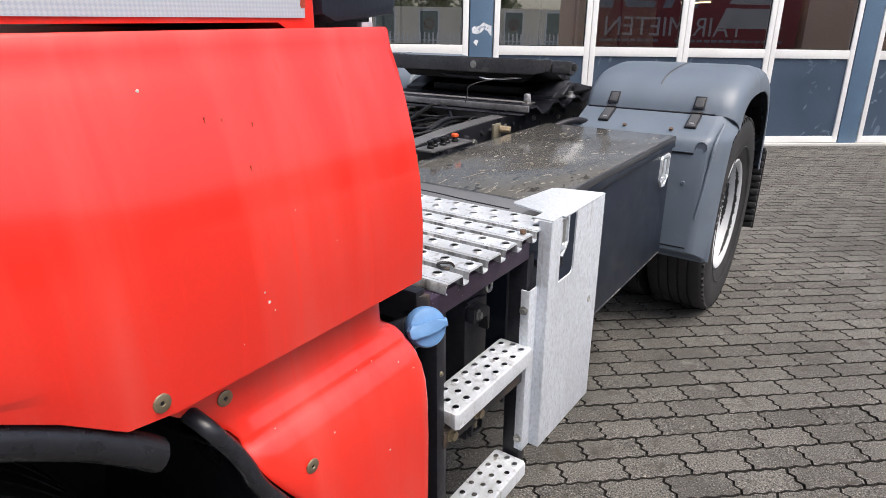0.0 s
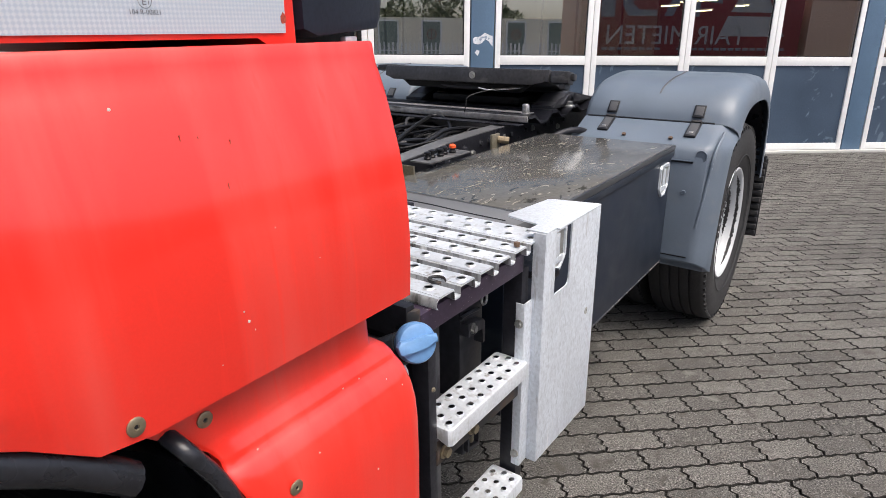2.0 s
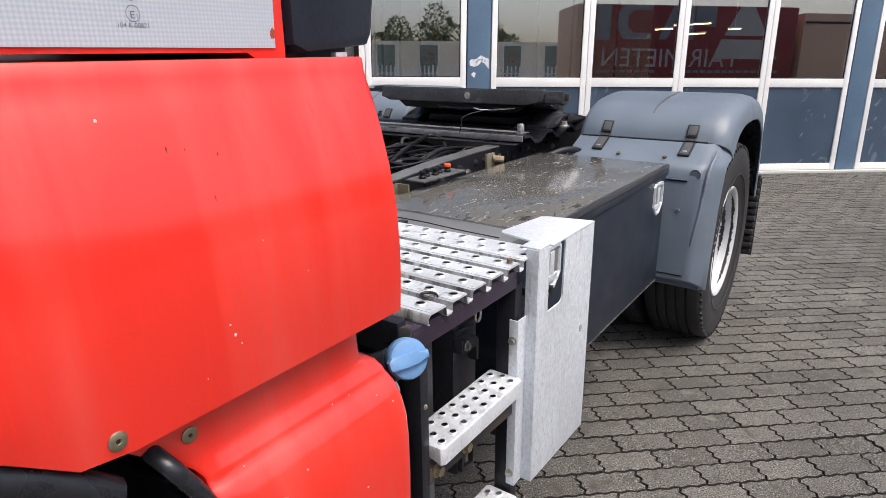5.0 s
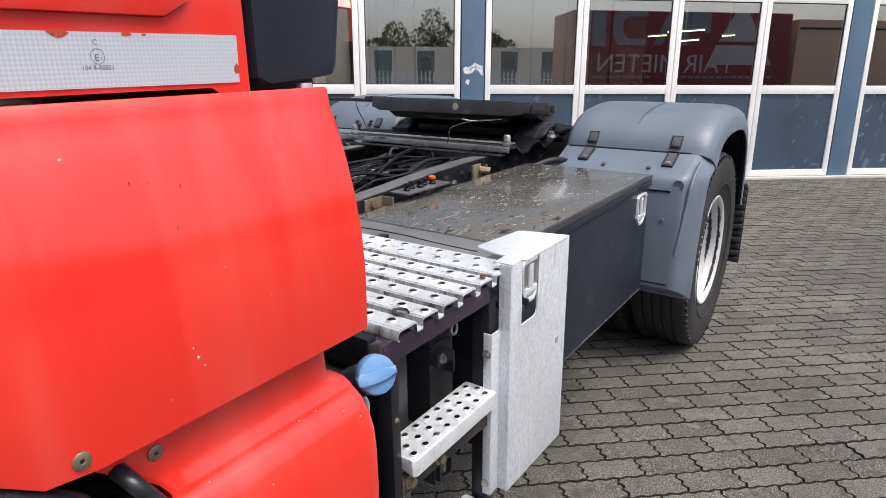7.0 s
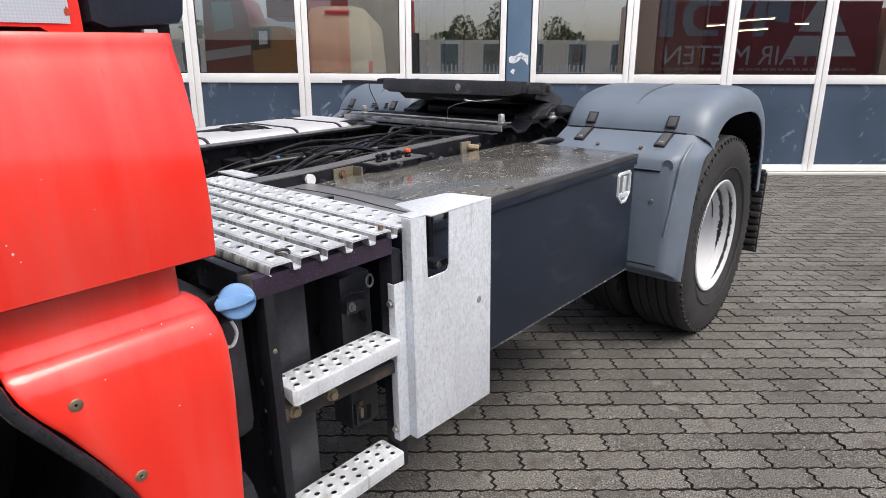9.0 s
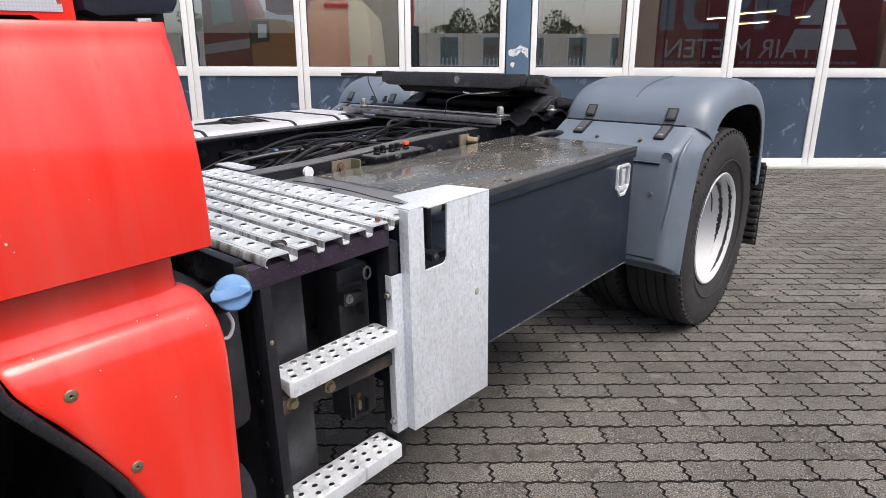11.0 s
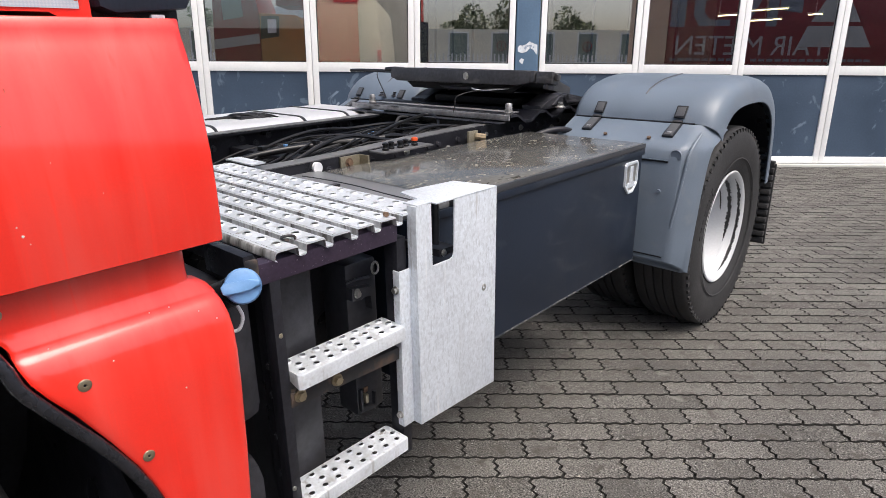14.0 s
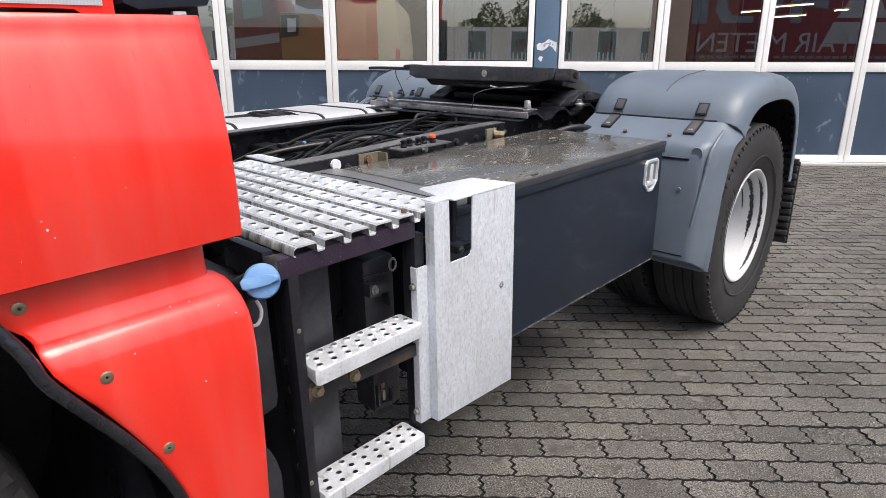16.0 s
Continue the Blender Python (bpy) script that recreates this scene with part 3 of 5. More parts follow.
ypart("trailer_box", bx(bmesh.new(), 17.7, 27.0, -8.2, -5.7, 1.0, 4.1, 0.04), TAN, trailer)
ypart("trailer_rail", bx(bmesh.new(), 17.75, 26.9, -5.69, -5.66, 3.70, 3.78, 0.01), PLASTIC, trailer)
for u in (19.0, 24.6, 25.8):
    ypart("lorry_tyre", lathe(bmesh.new(), [(0, 0.0), (0, 0.3), (0.01, 0.46), (-0.05, 0.5), (-0.27, 0.5), (-0.3, 0.46), (-0.3, 0.0)], (u, -5.75, 0.5), "y", 32), RUBBER, trailer)

# ochre lorry cab
oc = yard_thing("ochre_lorry", "ochre and dark red lorry cab with a dark side window", "lorry")
ypart("cab", prism(bmesh.new(), [(-5.45, 0.7), (-3.96, 0.7), (-3.93, 1.2), (-3.98, 2.7), (-4.3, 3.02), (-5.45, 3.08)], "y", -4.4, -2.2, 0.05), OCHRE, oc, "ochre painted cab")
ypart("nose", prism(bmesh.new(), [(-7.0, 0.7), (-5.46, 0.7), (-5.46, 3.3), (-5.7, 3.95), (-6.9, 3.95)], "y", -4.4, -2.17, 0.04), LORRYRED, oc, "dark red cab front")
w = ypart("window", prism(bmesh.new(), [(-5.44, 2.28), (-4.84, 2.36), (-4.80, 2.98), (-5.38, 2.98)], "y", -2.2, -2.18, 0.006), PLASTIC, oc)
ypart("glass", prism(bmesh.new(), [(-5.20, 2.46), (-4.92, 2.48), (-4.90, 2.88), (-5.18, 2.88)], "y", -2.181, -2.176), WHITE, w)
ypart("side_glass", prism(bmesh.new(), [(-6.60, 2.85), (-5.95, 2.95), (-6.0, 3.75), (-6.62, 3.75)], "y", -2.17, -2.160, 0.004), GLASSDARK, oc)
ypart("high_roof", bx(bmesh.new(), -5.05, -1.66, -4.4, -2.8, 3.35, 4.15, 0.04), LORRYRED, oc, "dark red high box")
ypart("side_stripe", prism(bmesh.new(), [(-6.95, 1.95), (-5.47, 2.15), (-5.47, 2.45), (-6.95, 2.25)], "y", -2.169, -2.162), LETTER, oc)
ct = yard_thing("white_container", "white ribbed container at the yard's edge", "container")
ypart("container_body", bx(bmesh.new(), -8.6, -5.6, -14.4, -12.0, 0.1, 4.2, 0.03), WHITE, ct)
for k in range(14):
    ypart("container_rib", bx(bmesh.new(), -8.5 + 0.205 * k, -8.42 + 0.205 * k, -12.0, -11.95, 0.2, 3.6, 0.008), PILLAR, ct)
for u in (-6.4, -4.6):
    ypart("lorry_tyre", lathe(bmesh.new(), [(0, 0.0), (0, 0.3), (0.01, 0.46), (-0.05, 0.5), (-0.27, 0.5), (-0.3, 0.46), (-0.3, 0.0)], (u, -2.3, 0.5), "y", 32), RUBBER, oc)

# low building with doors, fence and trees at the far side of the yard
far = tagged(link("far_building", bx(bmesh.new(), -40, 26, -42, -36, 0, 4.72), FARWALL), "long pale flat-roofed building across the yard", "building")
far.matrix_world = YARD
for k in range(16):
    u = 4.7 + 3.65 * (k - 11)
    d = ypart("door", bx(bmesh.new(), u, u + 1.5, -36.0, -35.95, 0.1, 4.4), GLASSDARK, far, "grey green door")
    fr = bmesh.new()
    prism(fr, [(u - 0.12, 0.1), (u, 0.1), (u, 4.4), (u + 1.5, 4.4), (u + 1.5, 0.1), (u + 1.62, 0.1), (u + 1.62, 4.52), (u - 0.12, 4.52)], "y", -36.0, -35.93)
    ypart("door_frame", fr, WHITE, d)
    if k in (11, 13):
        r = lathe(bmesh.new(), [(0.0, 0.42), (0.03, 0.42), (0.03, 0.33), (0.0, 0.33)], (u + 0.75, -35.95, 3.4), "y", 24)
        ypart("round_sign", r, LORRYRED, d)
        ypart("sign_bar", bx(bmesh.new(), u + 0.72, u + 0.78, -35.94, -35.92, 3.08, 3.72), LORRYRED, d)
# unseen plain buildings, added to close the yard and darken the horizon mirrored in paint
for u0, u1, v0, v1, h in ((36, 46, -40, 40, 5.0), (-52, -42, -40, 30, 6.5)):
    fb = tagged(link("far_building", bx(bmesh.new(), u0, u1, v0, v1, 0, h), FARSHADE), "unseen plain dark building added to darken the mirrored horizon", "building")
    fb.matrix_world = YARD
fence = yard_thing("picket_fence", "pale metal picket fence along the yard", "fence")
bm = bmesh.new()
for k in range(164):
    u = -26 + 0.257 * k
    bx(bm, u, u + 0.09, -20.02, -19.98, 0.05, 2.30 + 0.04 * (k % 2))
ob = ypart("pickets", bm, WHITE, fence)
ob["kind"] = "stuff"
for z in (0.4, 1.85):
    ypart("fence_rail", bx(bmesh.new(), -26, 16, -20.06, -20.02, z, z + 0.06), WHITE, fence)


def tree(u, v, h, seed):
    """A tapered trunk with limbs and a crown of many leaf clumps with gaps."""
    r = random.Random(seed)
    t = yard_thing("tree", "broadleaf tree with a dense dark green crown", "tree", "trees beyond the yard")
    bm = bmesh.new()
    cyl(bm, (u, v, 0), (u, v, h * 0.5), 0.22, 10, 0.12)
    for k in range(7):
        a = k * 0.9 + r.random()
        cyl(bm, (u, v, h * (0.3 + 0.03 * k)), (u + 0.28 * h * math.cos(a), v + 0.28 * h * math.sin(a), h * (0.55 + 0.04 * k)), 0.08, 6, 0.03)
    ypart("trunk", bm, BARK, t)
    verts, faces = [], []
    for k in range(1700):
        while True:
            p = Vector((r.uniform(-1, 1), r.uniform(-1, 1), r.uniform(-1, 1)))
            if 0.25 < p.length < 1:
                break
        p *= 0.75 + 0.35 * math.sin(3 * p.x + seed) * math.cos(4 * p.z)
        c = Vector((u + 0.36 * h * p.x, v + 0.36 * h * p.y, h * 0.66 + 0.34 * h * p.z))
        s = 0.16 + 0.16 * r.random()
        d = [Vector((r.uniform(-1, 1), r.uniform(-1, 1), r.uniform(-1, 1))) * s for _ in range(3)]
        n = len(verts)
        verts += [c + d[0], c + d[1], c + d[2]]
        faces.append((n, n + 1, n + 2))
    me = bpy.data.meshes.new("crown")
    me.from_pydata(verts, [], faces)
    me.materials.append(LEAF)
    cr = new("crown", me)
    cr.parent = t


for u, v, h, s in ((-24, -50, 8.5, 1), (-15, -49, 7.5, 2), (-4, -50, 9.0, 3), (3, -48, 8.0, 4), (8, -51, 9.5, 5), (14, -49, 8.0, 6)):
    tree(u, v, h, s)

# ---- the tractor unit ----
# It stands askew to the yard, its rear raised on the air springs; x points to its side, y to its rear.
TRUCK = Matrix.Translation((0, 0.14, 0.5)) @ Matrix.Rotation(radians(-7.21), 4, "Z") @ Matrix.Rotation(radians(2.767), 4, "X") @ Matrix.Rotation(radians(0.825), 4, "Y") @ Matrix.Rotation(radians(-0.20), 4, "X") @ Matrix.Translation((0, -0.14, -0.5))
truck = thing("tractor_truck", "red tractor truck with a bare black chassis and grey rear fenders", "truck", m=TRUCK)
FRONT_Y, REAR_Y = -1.6, 1.005


def shell(columns, thick):
    """A sheet with thickness towards -x; columns of outer points."""
    bm = bmesh.new()
    rows = []
    for c in columns:
        rows.append([Vector(p) for p in c] + [Vector(p) - Vector((thick, 0, 0)) for p in reversed(c)])
    vs = grid(bm, rows, closed=True)
    n = len(columns[0])
    for end in (vs[0], vs[-1]):
        for k in range(n - 1):
            bm.faces.new((end[k], end[k + 1], end[2 * n - 2 - k], end[2 * n - 1 - k]))
    return bm


assembly(x=(1, -0.1475), y=(0.92, 0.1264), z=(1.006, -0.0876))


# red side panel: bulges out, curves in towards its upper edge, its lower edge rises into the wheel arch
def panel_column(y):
    prof = [(-0.116, 1.4395), (-0.1115, 1.4420), (-0.1085, 1.4390), (-0.1062, 1.426), (-0.1040, 1.4160), (-0.0995, 1.406), (-0.092, 1.387), (-0.081, 1.352), (-0.069, 1.307), (-0.059, 1.25), (-0.0555, 1.19)]
    low = 1.101
    if y < 0.565:
        low = 0.62 + math.sqrt(max(0.0, 0.622 ** 2 - (y - 0.14) ** 2)) if y > -0.48 else 0.80
        low = max(1.101, low)
    pts = []
    for x, z in prof:
        pts.append((x, y, z))
    for k in range(1, 5):
        z = 1.19 + (low - 1.19) * k / 4
        pts.append((-0.0555 - 0.003 * (k / 4) ** 2, y, z))
    pts.append((-0.064, y, low - 0.003))
    return pts


ys = [FRONT_Y + (0.58 - FRONT_Y) * k / 40 for k in range(41)] + [0.60, 0.615, 0.64, 0.70, 0.80, 0.90, 0.96, 0.99]
cols = [panel_column(y) for y in ys]
rear_roll = [(x - 0.0005, REAR_Y - 0.004, z) for x, _, z in panel_column(REAR_Y)], [(x - 0.006, REAR_Y, z) for x, _, z in panel_column(REAR_Y)]
side = part("side_panel", shell(cols + list(rear_roll), 0.006), RED, truck, "bulging glossy red cab side panel with stone chips", 50)


def chip(y, z, r, x=-0.0555, name="paint_chip", parent=None):
    bm = bmesh.new()
    n = 9
    rows = []
    for h, s in ((0.0, 1.0), (0.0006, 0.7)):
        rows.append([(x + h, y + r * s * (0.8 + 0.4 * random.random()) * math.cos(2 * math.pi * k / n), z + r * s * (0.8 + 0.4 * random.random()) * math.sin(2 * math.pi * k / n)) for k in range(n)])
    grid(bm, rows, closed=True)
    bm.faces.new([v for v in bm.verts][n:])
    return part(name, bm, CHIP, parent or side)


def panel_x(z, y):
    pts = panel_column(y)[1:]
    for (xa, _, za), (xb, _, zb) in zip(pts, pts[1:]):
        if zb <= z <= za:
            return xa + (xb - xa) * (za - z) / max(1e-6, za - zb)
    return -0.0555


def torx_screw(p, r, parent):
    """A flat disc screw head with a star socket."""
    s = part("screw", lathe(bmesh.new(), [(0.0, r), (0.0015, r * 0.97), (0.0022, r * 0.88), (0.0023, r * 0.30), (0.0008, r * 0.24), (0.0008, 0.0)], p, "x", 24), BRASS, parent, "olive zinc-plated torx screw")
    pts = []
    for k in range(12):
        rr = r * (0.27 if k % 2 else 0.17)
        pts.append((p[1] + rr * math.cos(k * math.pi / 6), p[2] + rr * math.sin(k * math.pi / 6)))
    part("socket", prism(bmesh.new(), pts, "x", p[0] + 0.0005, p[0] + 0.0012), BLACK, s)
    return s


torx_screw((-0.0575, 0.562, 1.120), 0.0100, side)

assembly(x=(1, -0.142), y=(0.92, 0.111), z=(1, -0.0655))
# recessed cab wall above, with the reflective strip
cab = part("cab_body", bmesh.new(), RED, truck, "red painted cab wall with a recessed side panel")
bm = bmesh.new()
prism(bm, [(FRONT_Y, 1.4362), (0.835, 1.4362), (0.850, 1.428), (0.858, 1.412), (0.893, 1.412), (0.893, 3.45), (0.60, 3.75), (-1.1, 3.75), (FRONT_Y, 2.4)], "x", -2.28, -0.128, 0.0015)
bm.to_mesh(cab.data)
bm.free()
cab.data.transform(FRAME)
bm = bmesh.new()
prism(bm, [(FRONT_Y + 0.05, 1.508), (0.78, 1.508), (0.81, 1.523), (0.824, 1.55), (0.83, 2.5), (FRONT_Y + 0.05, 2.5)], "x", -0.129, -0.119, 0.006)
part("door_panel", bm, RED, cab, "raised red panel with a rounded corner")
# Black block set into the gap under the cab wall to paint its shadow.
part("cab_sill", prism(bmesh.new(), [(FRONT_Y, 1.36), (1.05, 1.36), (1.05, 1.452), (0.897, 1.452), (0.8945, 1.4115), (FRONT_Y, 1.46)], "x", -0.60, -0.172), BLACK, truck)
strip = part("reflective_strip", prism(bmesh.new(), [(-0.2, 1.4435), (0.876, 1.4395), (0.878, 1.492), (-0.2, 1.492)], "x", -0.128, -0.1262), TAPE, truck, "white reflective tape strip with chipped edges")
for y, top, w in ((0.665, True, 0.010), (0.735, True, 0.006), (0.755, True, 0.003), (0.874, False, 0.004)):
    bm = bmesh.new()
    zz = 1.4905 if top else 1.455
    pts = [(y + w * math.cos(a) * (0.7 + 0.5 * random.random()), zz + (0.35 if top else 1.6) * w * math.sin(a) * (0.7 + 0.5 * random.random())) for a in [k * 0.57 for k in range(11)]]
    prism(bm, pts, "x", -0.1264, -0.1258)
    part("worn_patch", bm, RUSTRED, strip)


def on_side(y, z, x=-0.1259):
    return Matrix.Translation(FRAME @ Vector((x, y, z))) @ pose(0, 0, 0, 90, 0, 90)


lettering("approval_mark", "104 R-00821", 0.0061, on_side(0.6995, 1.4590), INK, strip, own=True)
lettering("approval_letter", "E", 0.0092, on_side(0.6995, 1.4680), INK, strip, own=True)
lettering("approval_number", "1", 0.0055, on_side(0.7043, 1.4670), INK, strip, own=True)
lettering("approval_class", "C", 0.007, on_side(0.7000, 1.4825), INK, strip, own=True)
bm = bmesh.new()
for k in range(28):
    a, b = 2 * math.pi * k / 28, 2 * math.pi * (k + 1) / 28
    q = [(-0.1259, 0.7005 + r * math.cos(t), 1.4695 + r * math.sin(t)) for r, t in ((0.0074, a), (0.0074, b), (0.0068, b), (0.0068, a))]
    bm.faces.new([bm.verts.new(p) for p in q])
part("approval_ring", bm, INK, strip)
bm = bmesh.new()
prism(bm, [(0.905, 1.443), (0.93, 1.434), (1.045, 1.443), (1.054, 1.456), (1.068, 1.56), (1.10, 2.6), (0.905, 2.6)], "x", -0.40, -0.125, 0.008)
part("rear_trim", bm, NAVY, truck, "dark plastic corner trim behind the cab")
part("cab_rear_wall", bx(bmesh.new(), -2.27, -0.41, 0.896, 0.915, 1.456, 3.40, 0.006), BEIGE, truck, "pale cab rear wall")
part("trim_bracket", bx(bmesh.new(), -0.141, -0.131, 0.985, 1.008, 1.426, 1.4345, 0.002), GALV, truck)

assembly()
# lower fairing behind the front wheel: a recessed band above, a bulging skirt below
LOW_Z = [1.031, 1.010, 0.989, 0.968, 0.957, 0.953, 0.944, 0.933, 0.929, 0.924, 0.917, 0.909, 0.886, 0.858, 0.822, 0.757, 0.693, 0.629, 0.556, 0.482, 0.409]
LOW_X = [-0.240, -0.239, -0.238, -0.237, -0.236, -0.235, -0.231, -0.225, -0.223, -0.2225, -0.216, -0.209, -0.199, -0.193, -0.190, -0.188, -0.188, -0.188, -0.189, -0.190, -0.192]
LOW_F = [0.6285, 0.652, 0.674, 0.699, 0.711, 0.715, 0.725, 0.7315, 0.7325, 0.733, 0.7335, 0.7345, 0.742, 0.758, 0.7825, 0.819, 0.851, 0.874, 0.894, 0.904, 0.909]
LOW_R = [0.997, 0.997, 0.997, 0.997, 0.998, 1.012, 1.024, 1.031, 1.033, 1.035, 1.037, 1.039, 1.043, 1.045, 1.045, 1.043, 1.040, 1.037, 1.033, 1.029, 1.025]
fr = [0, 0.006, 0.03, 0.1, 0.2, 0.35, 0.5, 0.65, 0.8, 0.9, 0.96, 0.985, 0.995, 1.0]
cols = []
for f in fr:
    c = []
    for z, x, a, b in zip(LOW_Z, LOW_X, LOW_F, LOW_R):
        roll = 0.004 * max(0.0, 1 - f / 0.02) + 0.010 * max(0.0, (f - 0.96) / 0.04) ** 2
        c.append((x - roll, a + (b - a) * f, z))
    cols.append(c)
fair = part("lower_fairing", shell(cols, 0.018), RED, truck, "red lower fairing with a moulded crease behind the wheel", 50)
for y, z, x in ((0.803, 0.862, -0.1930), (0.867, 0.707, -0.1882), (0.728, 0.984, -0.2376)):
    torx_screw((x, y, z), 0.0097, fair)

# rubber trims round the wheel arch
assembly(x=(1, -0.1475), y=(0.92, 0.1264), z=(1.006, -0.0876))
bm = bmesh.new()
pts = [(-0.076, 0.14 + 0.604 * math.cos(radians(a)), 0.62 + 0.604 * math.sin(radians(a))) for a in (152, 140, 125, 110, 95, 80, 66, 56, 50, 46.5)]
tube(bm, pts, 0.021, 12, 5, flat=0.85)
part("arch_trim", bm, TRIMBLACK, truck, "black rubber wheel arch lip")
assembly(x=(1, -0.105), y=(1.02, 0.0318), z=(0.917, 0.0054))
bm = bmesh.new()
pts = [(-0.150, 0.640, 1.075), (-0.116, 0.647, 1.058), (-0.108, 0.657, 1.036), (-0.102, 0.666, 1.016), (-0.096, 0.674, 0.992), (-0.090, 0.684, 0.957), (-0.086, 0.719, 0.892), (-0.085, 0.763, 0.812), (-0.085, 0.803, 0.722), (-0.086, 0.828, 0.632), (-0.087, 0.842, 0.512), (-0.088, 0.846, 0.44)]
tube(bm, pts, 0.0098, 12, 6)
part("arch_trim", bm, TRIMBLACK, truck, "black rubber wheel arch lip")
# dark wheel housing
bm = bmesh.new()
rows = []
for x in (-0.80, -0.145):
    rows.append([(x, 0.14 + 0.665 * math.cos(radians(a)), 0.60 + 0.665 * math.sin(radians(a))) for a in range(-46, 196, 10)])
grid(bm, rows)
part("wheel_housing", bm, BLACK, truck)
part("housing_wall", bx(bmesh.new(), -0.85, -0.80, -0.7, 1.0, 0.12, 1.40), BLACK, truck)
part("housing_back", bx(bmesh.new(), -0.80, -0.15, 0.905, 0.945, 0.14, 1.36), BLACK, truck)


assembly()


def tyre_profile(r, width):
    p = [(-0.014, 0.306), (-0.001, 0.326), (0.014, r - 0.153), (0.022, r - 0.11), (0.019, r - 0.06), (0.012, r - 0.03), (0.0, r - 0.008), (-0.014, r)]
    a, b = -0.014, -(width - 0.034)
    n = 4
    for k in range(n):
        c = a + (b - a) * (k + 1) / (n + 1)
        p += [(c + 0.006, r), (c + 0.0045, r - 0.012), (c - 0.0045, r - 0.012), (c - 0.006, r)]
    p += [(b, r), (-width + 0.022, r - 0.008), (-width + 0.010, r - 0.03), (-width, r - 0.06), (-width - 0.002, r - 0.13), (-width, 0.323), (-width + 0.004, 0.306), (-width + 0.02, 0.298), (-0.030, 0.298), (-0.014, 0.306)]
    return p


def wheel(x_out, cy, cz, r, width, with_rim=True, label="worn black truck tyre with a ribbed tread"):
    """An Empty-free wheel: the tyre carries its shoulder blocks and rim."""
    bm = lathe(bmesh.new(), tyre_profile(r, width), (0, 0, 0), "x", 96)
    t = part("tyre", bm, RUBBER, truck, label)
    t.matrix_basis = pose(x_out, cy, cz)
    # notched shoulder: small cuts shown as blocks standing proud
    bm = bmesh.new()
    n = 72
    for k in range(n):
        a = 2 * math.pi * k / n
        m = Matrix.Rotation(a, 4, "X")
        bx(bm, -0.012, 0.0125, -0.009, 0.009, r - 0.030, r - 0.0105, 0.0, m)
    sh = part("shoulder", bm, RUBBER, t)
    sh["kind"] = "stuff"
    bm = lathe(bmesh.new(), [(0.0150, r - 0.170), (0.0195, r - 0.165), (0.0175, r - 0.160)], (0, 0, 0), "x", 96)
    part("sidewall_ring", bm, RUBBER, t)
    if with_rim:
        prof = [(a - 0.010, b * 0.962) for a, b in ((-0.004, 0.312), (0.004, 0.318), (0.009, 0.312), (0.006, 0.302), (-0.004, 0.292), (-0.020, 0.285), (-0.055, 0.279), (-0.060, 0.270), (-0.12, 0.262), (-0.175, 0.250), (-0.20, 0.215), (-0.205, 0.15), (-0.19, 0.13), (-0.12, 0.12), (-0.11, 0.0))]
        rm = part("rim", lathe(bmesh.new(), prof, (0, 0, 0), "x", 72), RIMPAINT, t, "white painted steel rim with peeling paint")
        # ragged bands where the paint has peeled
        rr = random.Random(7)
        for xa, ra, a0, a1, wd in ((-0.069, 0.2705, -35, 78, 0.016), (-0.0235, 0.2868, -80, 62, 0.013), (-0.115, 0.2635, 5, 40, 0.006)):
            bm = bmesh.new()
            rows = []
            n = 110
            for k in range(n + 1):
                th = radians(a0 + (a1 - a0) * k / n)
                f = min(1.0, 6 * k / n, 6 * (n - k) / n)
                w0, w1 = wd * f * (0.25 + 0.75 * rr.random()), wd * f * (0.25 + 0.75 * rr.random())
                rows.append([(x, (ra * 0.962 + sl) * math.cos(th), (ra * 0.962 + sl) * math.sin(th)) for x, sl in ((xa - w0, -0.0022), (xa, -0.0016), (xa + w1, -0.0012))])
            grid(bm, rows)
            part("peeled_band", bm, BARE, rm)
    return t


WHEEL_Y, WHEEL_Z, WHEEL_R = 3.93, 0.359, 0.538
near_tyre = wheel(-0.272, WHEEL_Y, WHEEL_Z, WHEEL_R, 0.29)
wheel(-0.612, WHEEL_Y, WHEEL_Z, WHEEL_R, 0.29, False)
wheel(-0.37, 0.205, 0.497, 0.515, 0.30, True, "black front tyre under the cab")
for xo in (-2.49, -2.15):
    wheel(xo, WHEEL_Y, WHEEL_Z, WHEEL_R, 0.29, False)
wheel(-2.36, 0.17, 0.494, 0.515, 0.30, False, "black front tyre under the cab")
part("axle", cyl(bmesh.new(), (-2.4, WHEEL_Y, WHEEL_Z), (-0.5, WHEEL_Y, WHEEL_Z), 0.09, 20), BLACK, truck)
# sidewall lettering, drawn as plain blocks
bm = bmesh.new()
for k in range(7):
    m = Matrix.Rotation(radians(52 + 5.2 * k), 4, "X")
    bx(bm, 0.018, 0.0235, -0.014, 0.010, 0.405, 0.450, 0.0, m)
part("sidewall_marks", bm, RUBBER, near_tyre)

# storage box with its lid, catches and front cover
box = part("storage_box", bx(bmesh.new(), -0.99, -0.400, 1.66, 3.086, 0.380, 0.879, 0.005), BOXPAINT, truck, "slate grey steel storage box with a worn lower edge")
part("lower_edge", bx(bmesh.new(), -0.430, -0.3985, 1.662, 3.084, 0.3785, 0.3835, 0.001), WORNEDGE, box, "chipped pale lower edge")
front = [(-0.392, 1.843), (-0.55, 1.844), (-0.75, 1.845), (-0.90, 1.845), (-1.000, 1.845)]
lid = part("lid", prism(bmesh.new(), front + [(-1.000, 3.094), (-0.392, 3.094)], "z", 0.881, 0.905, 0.006), LIDEDGE, box, "slate lid with rounded edges")
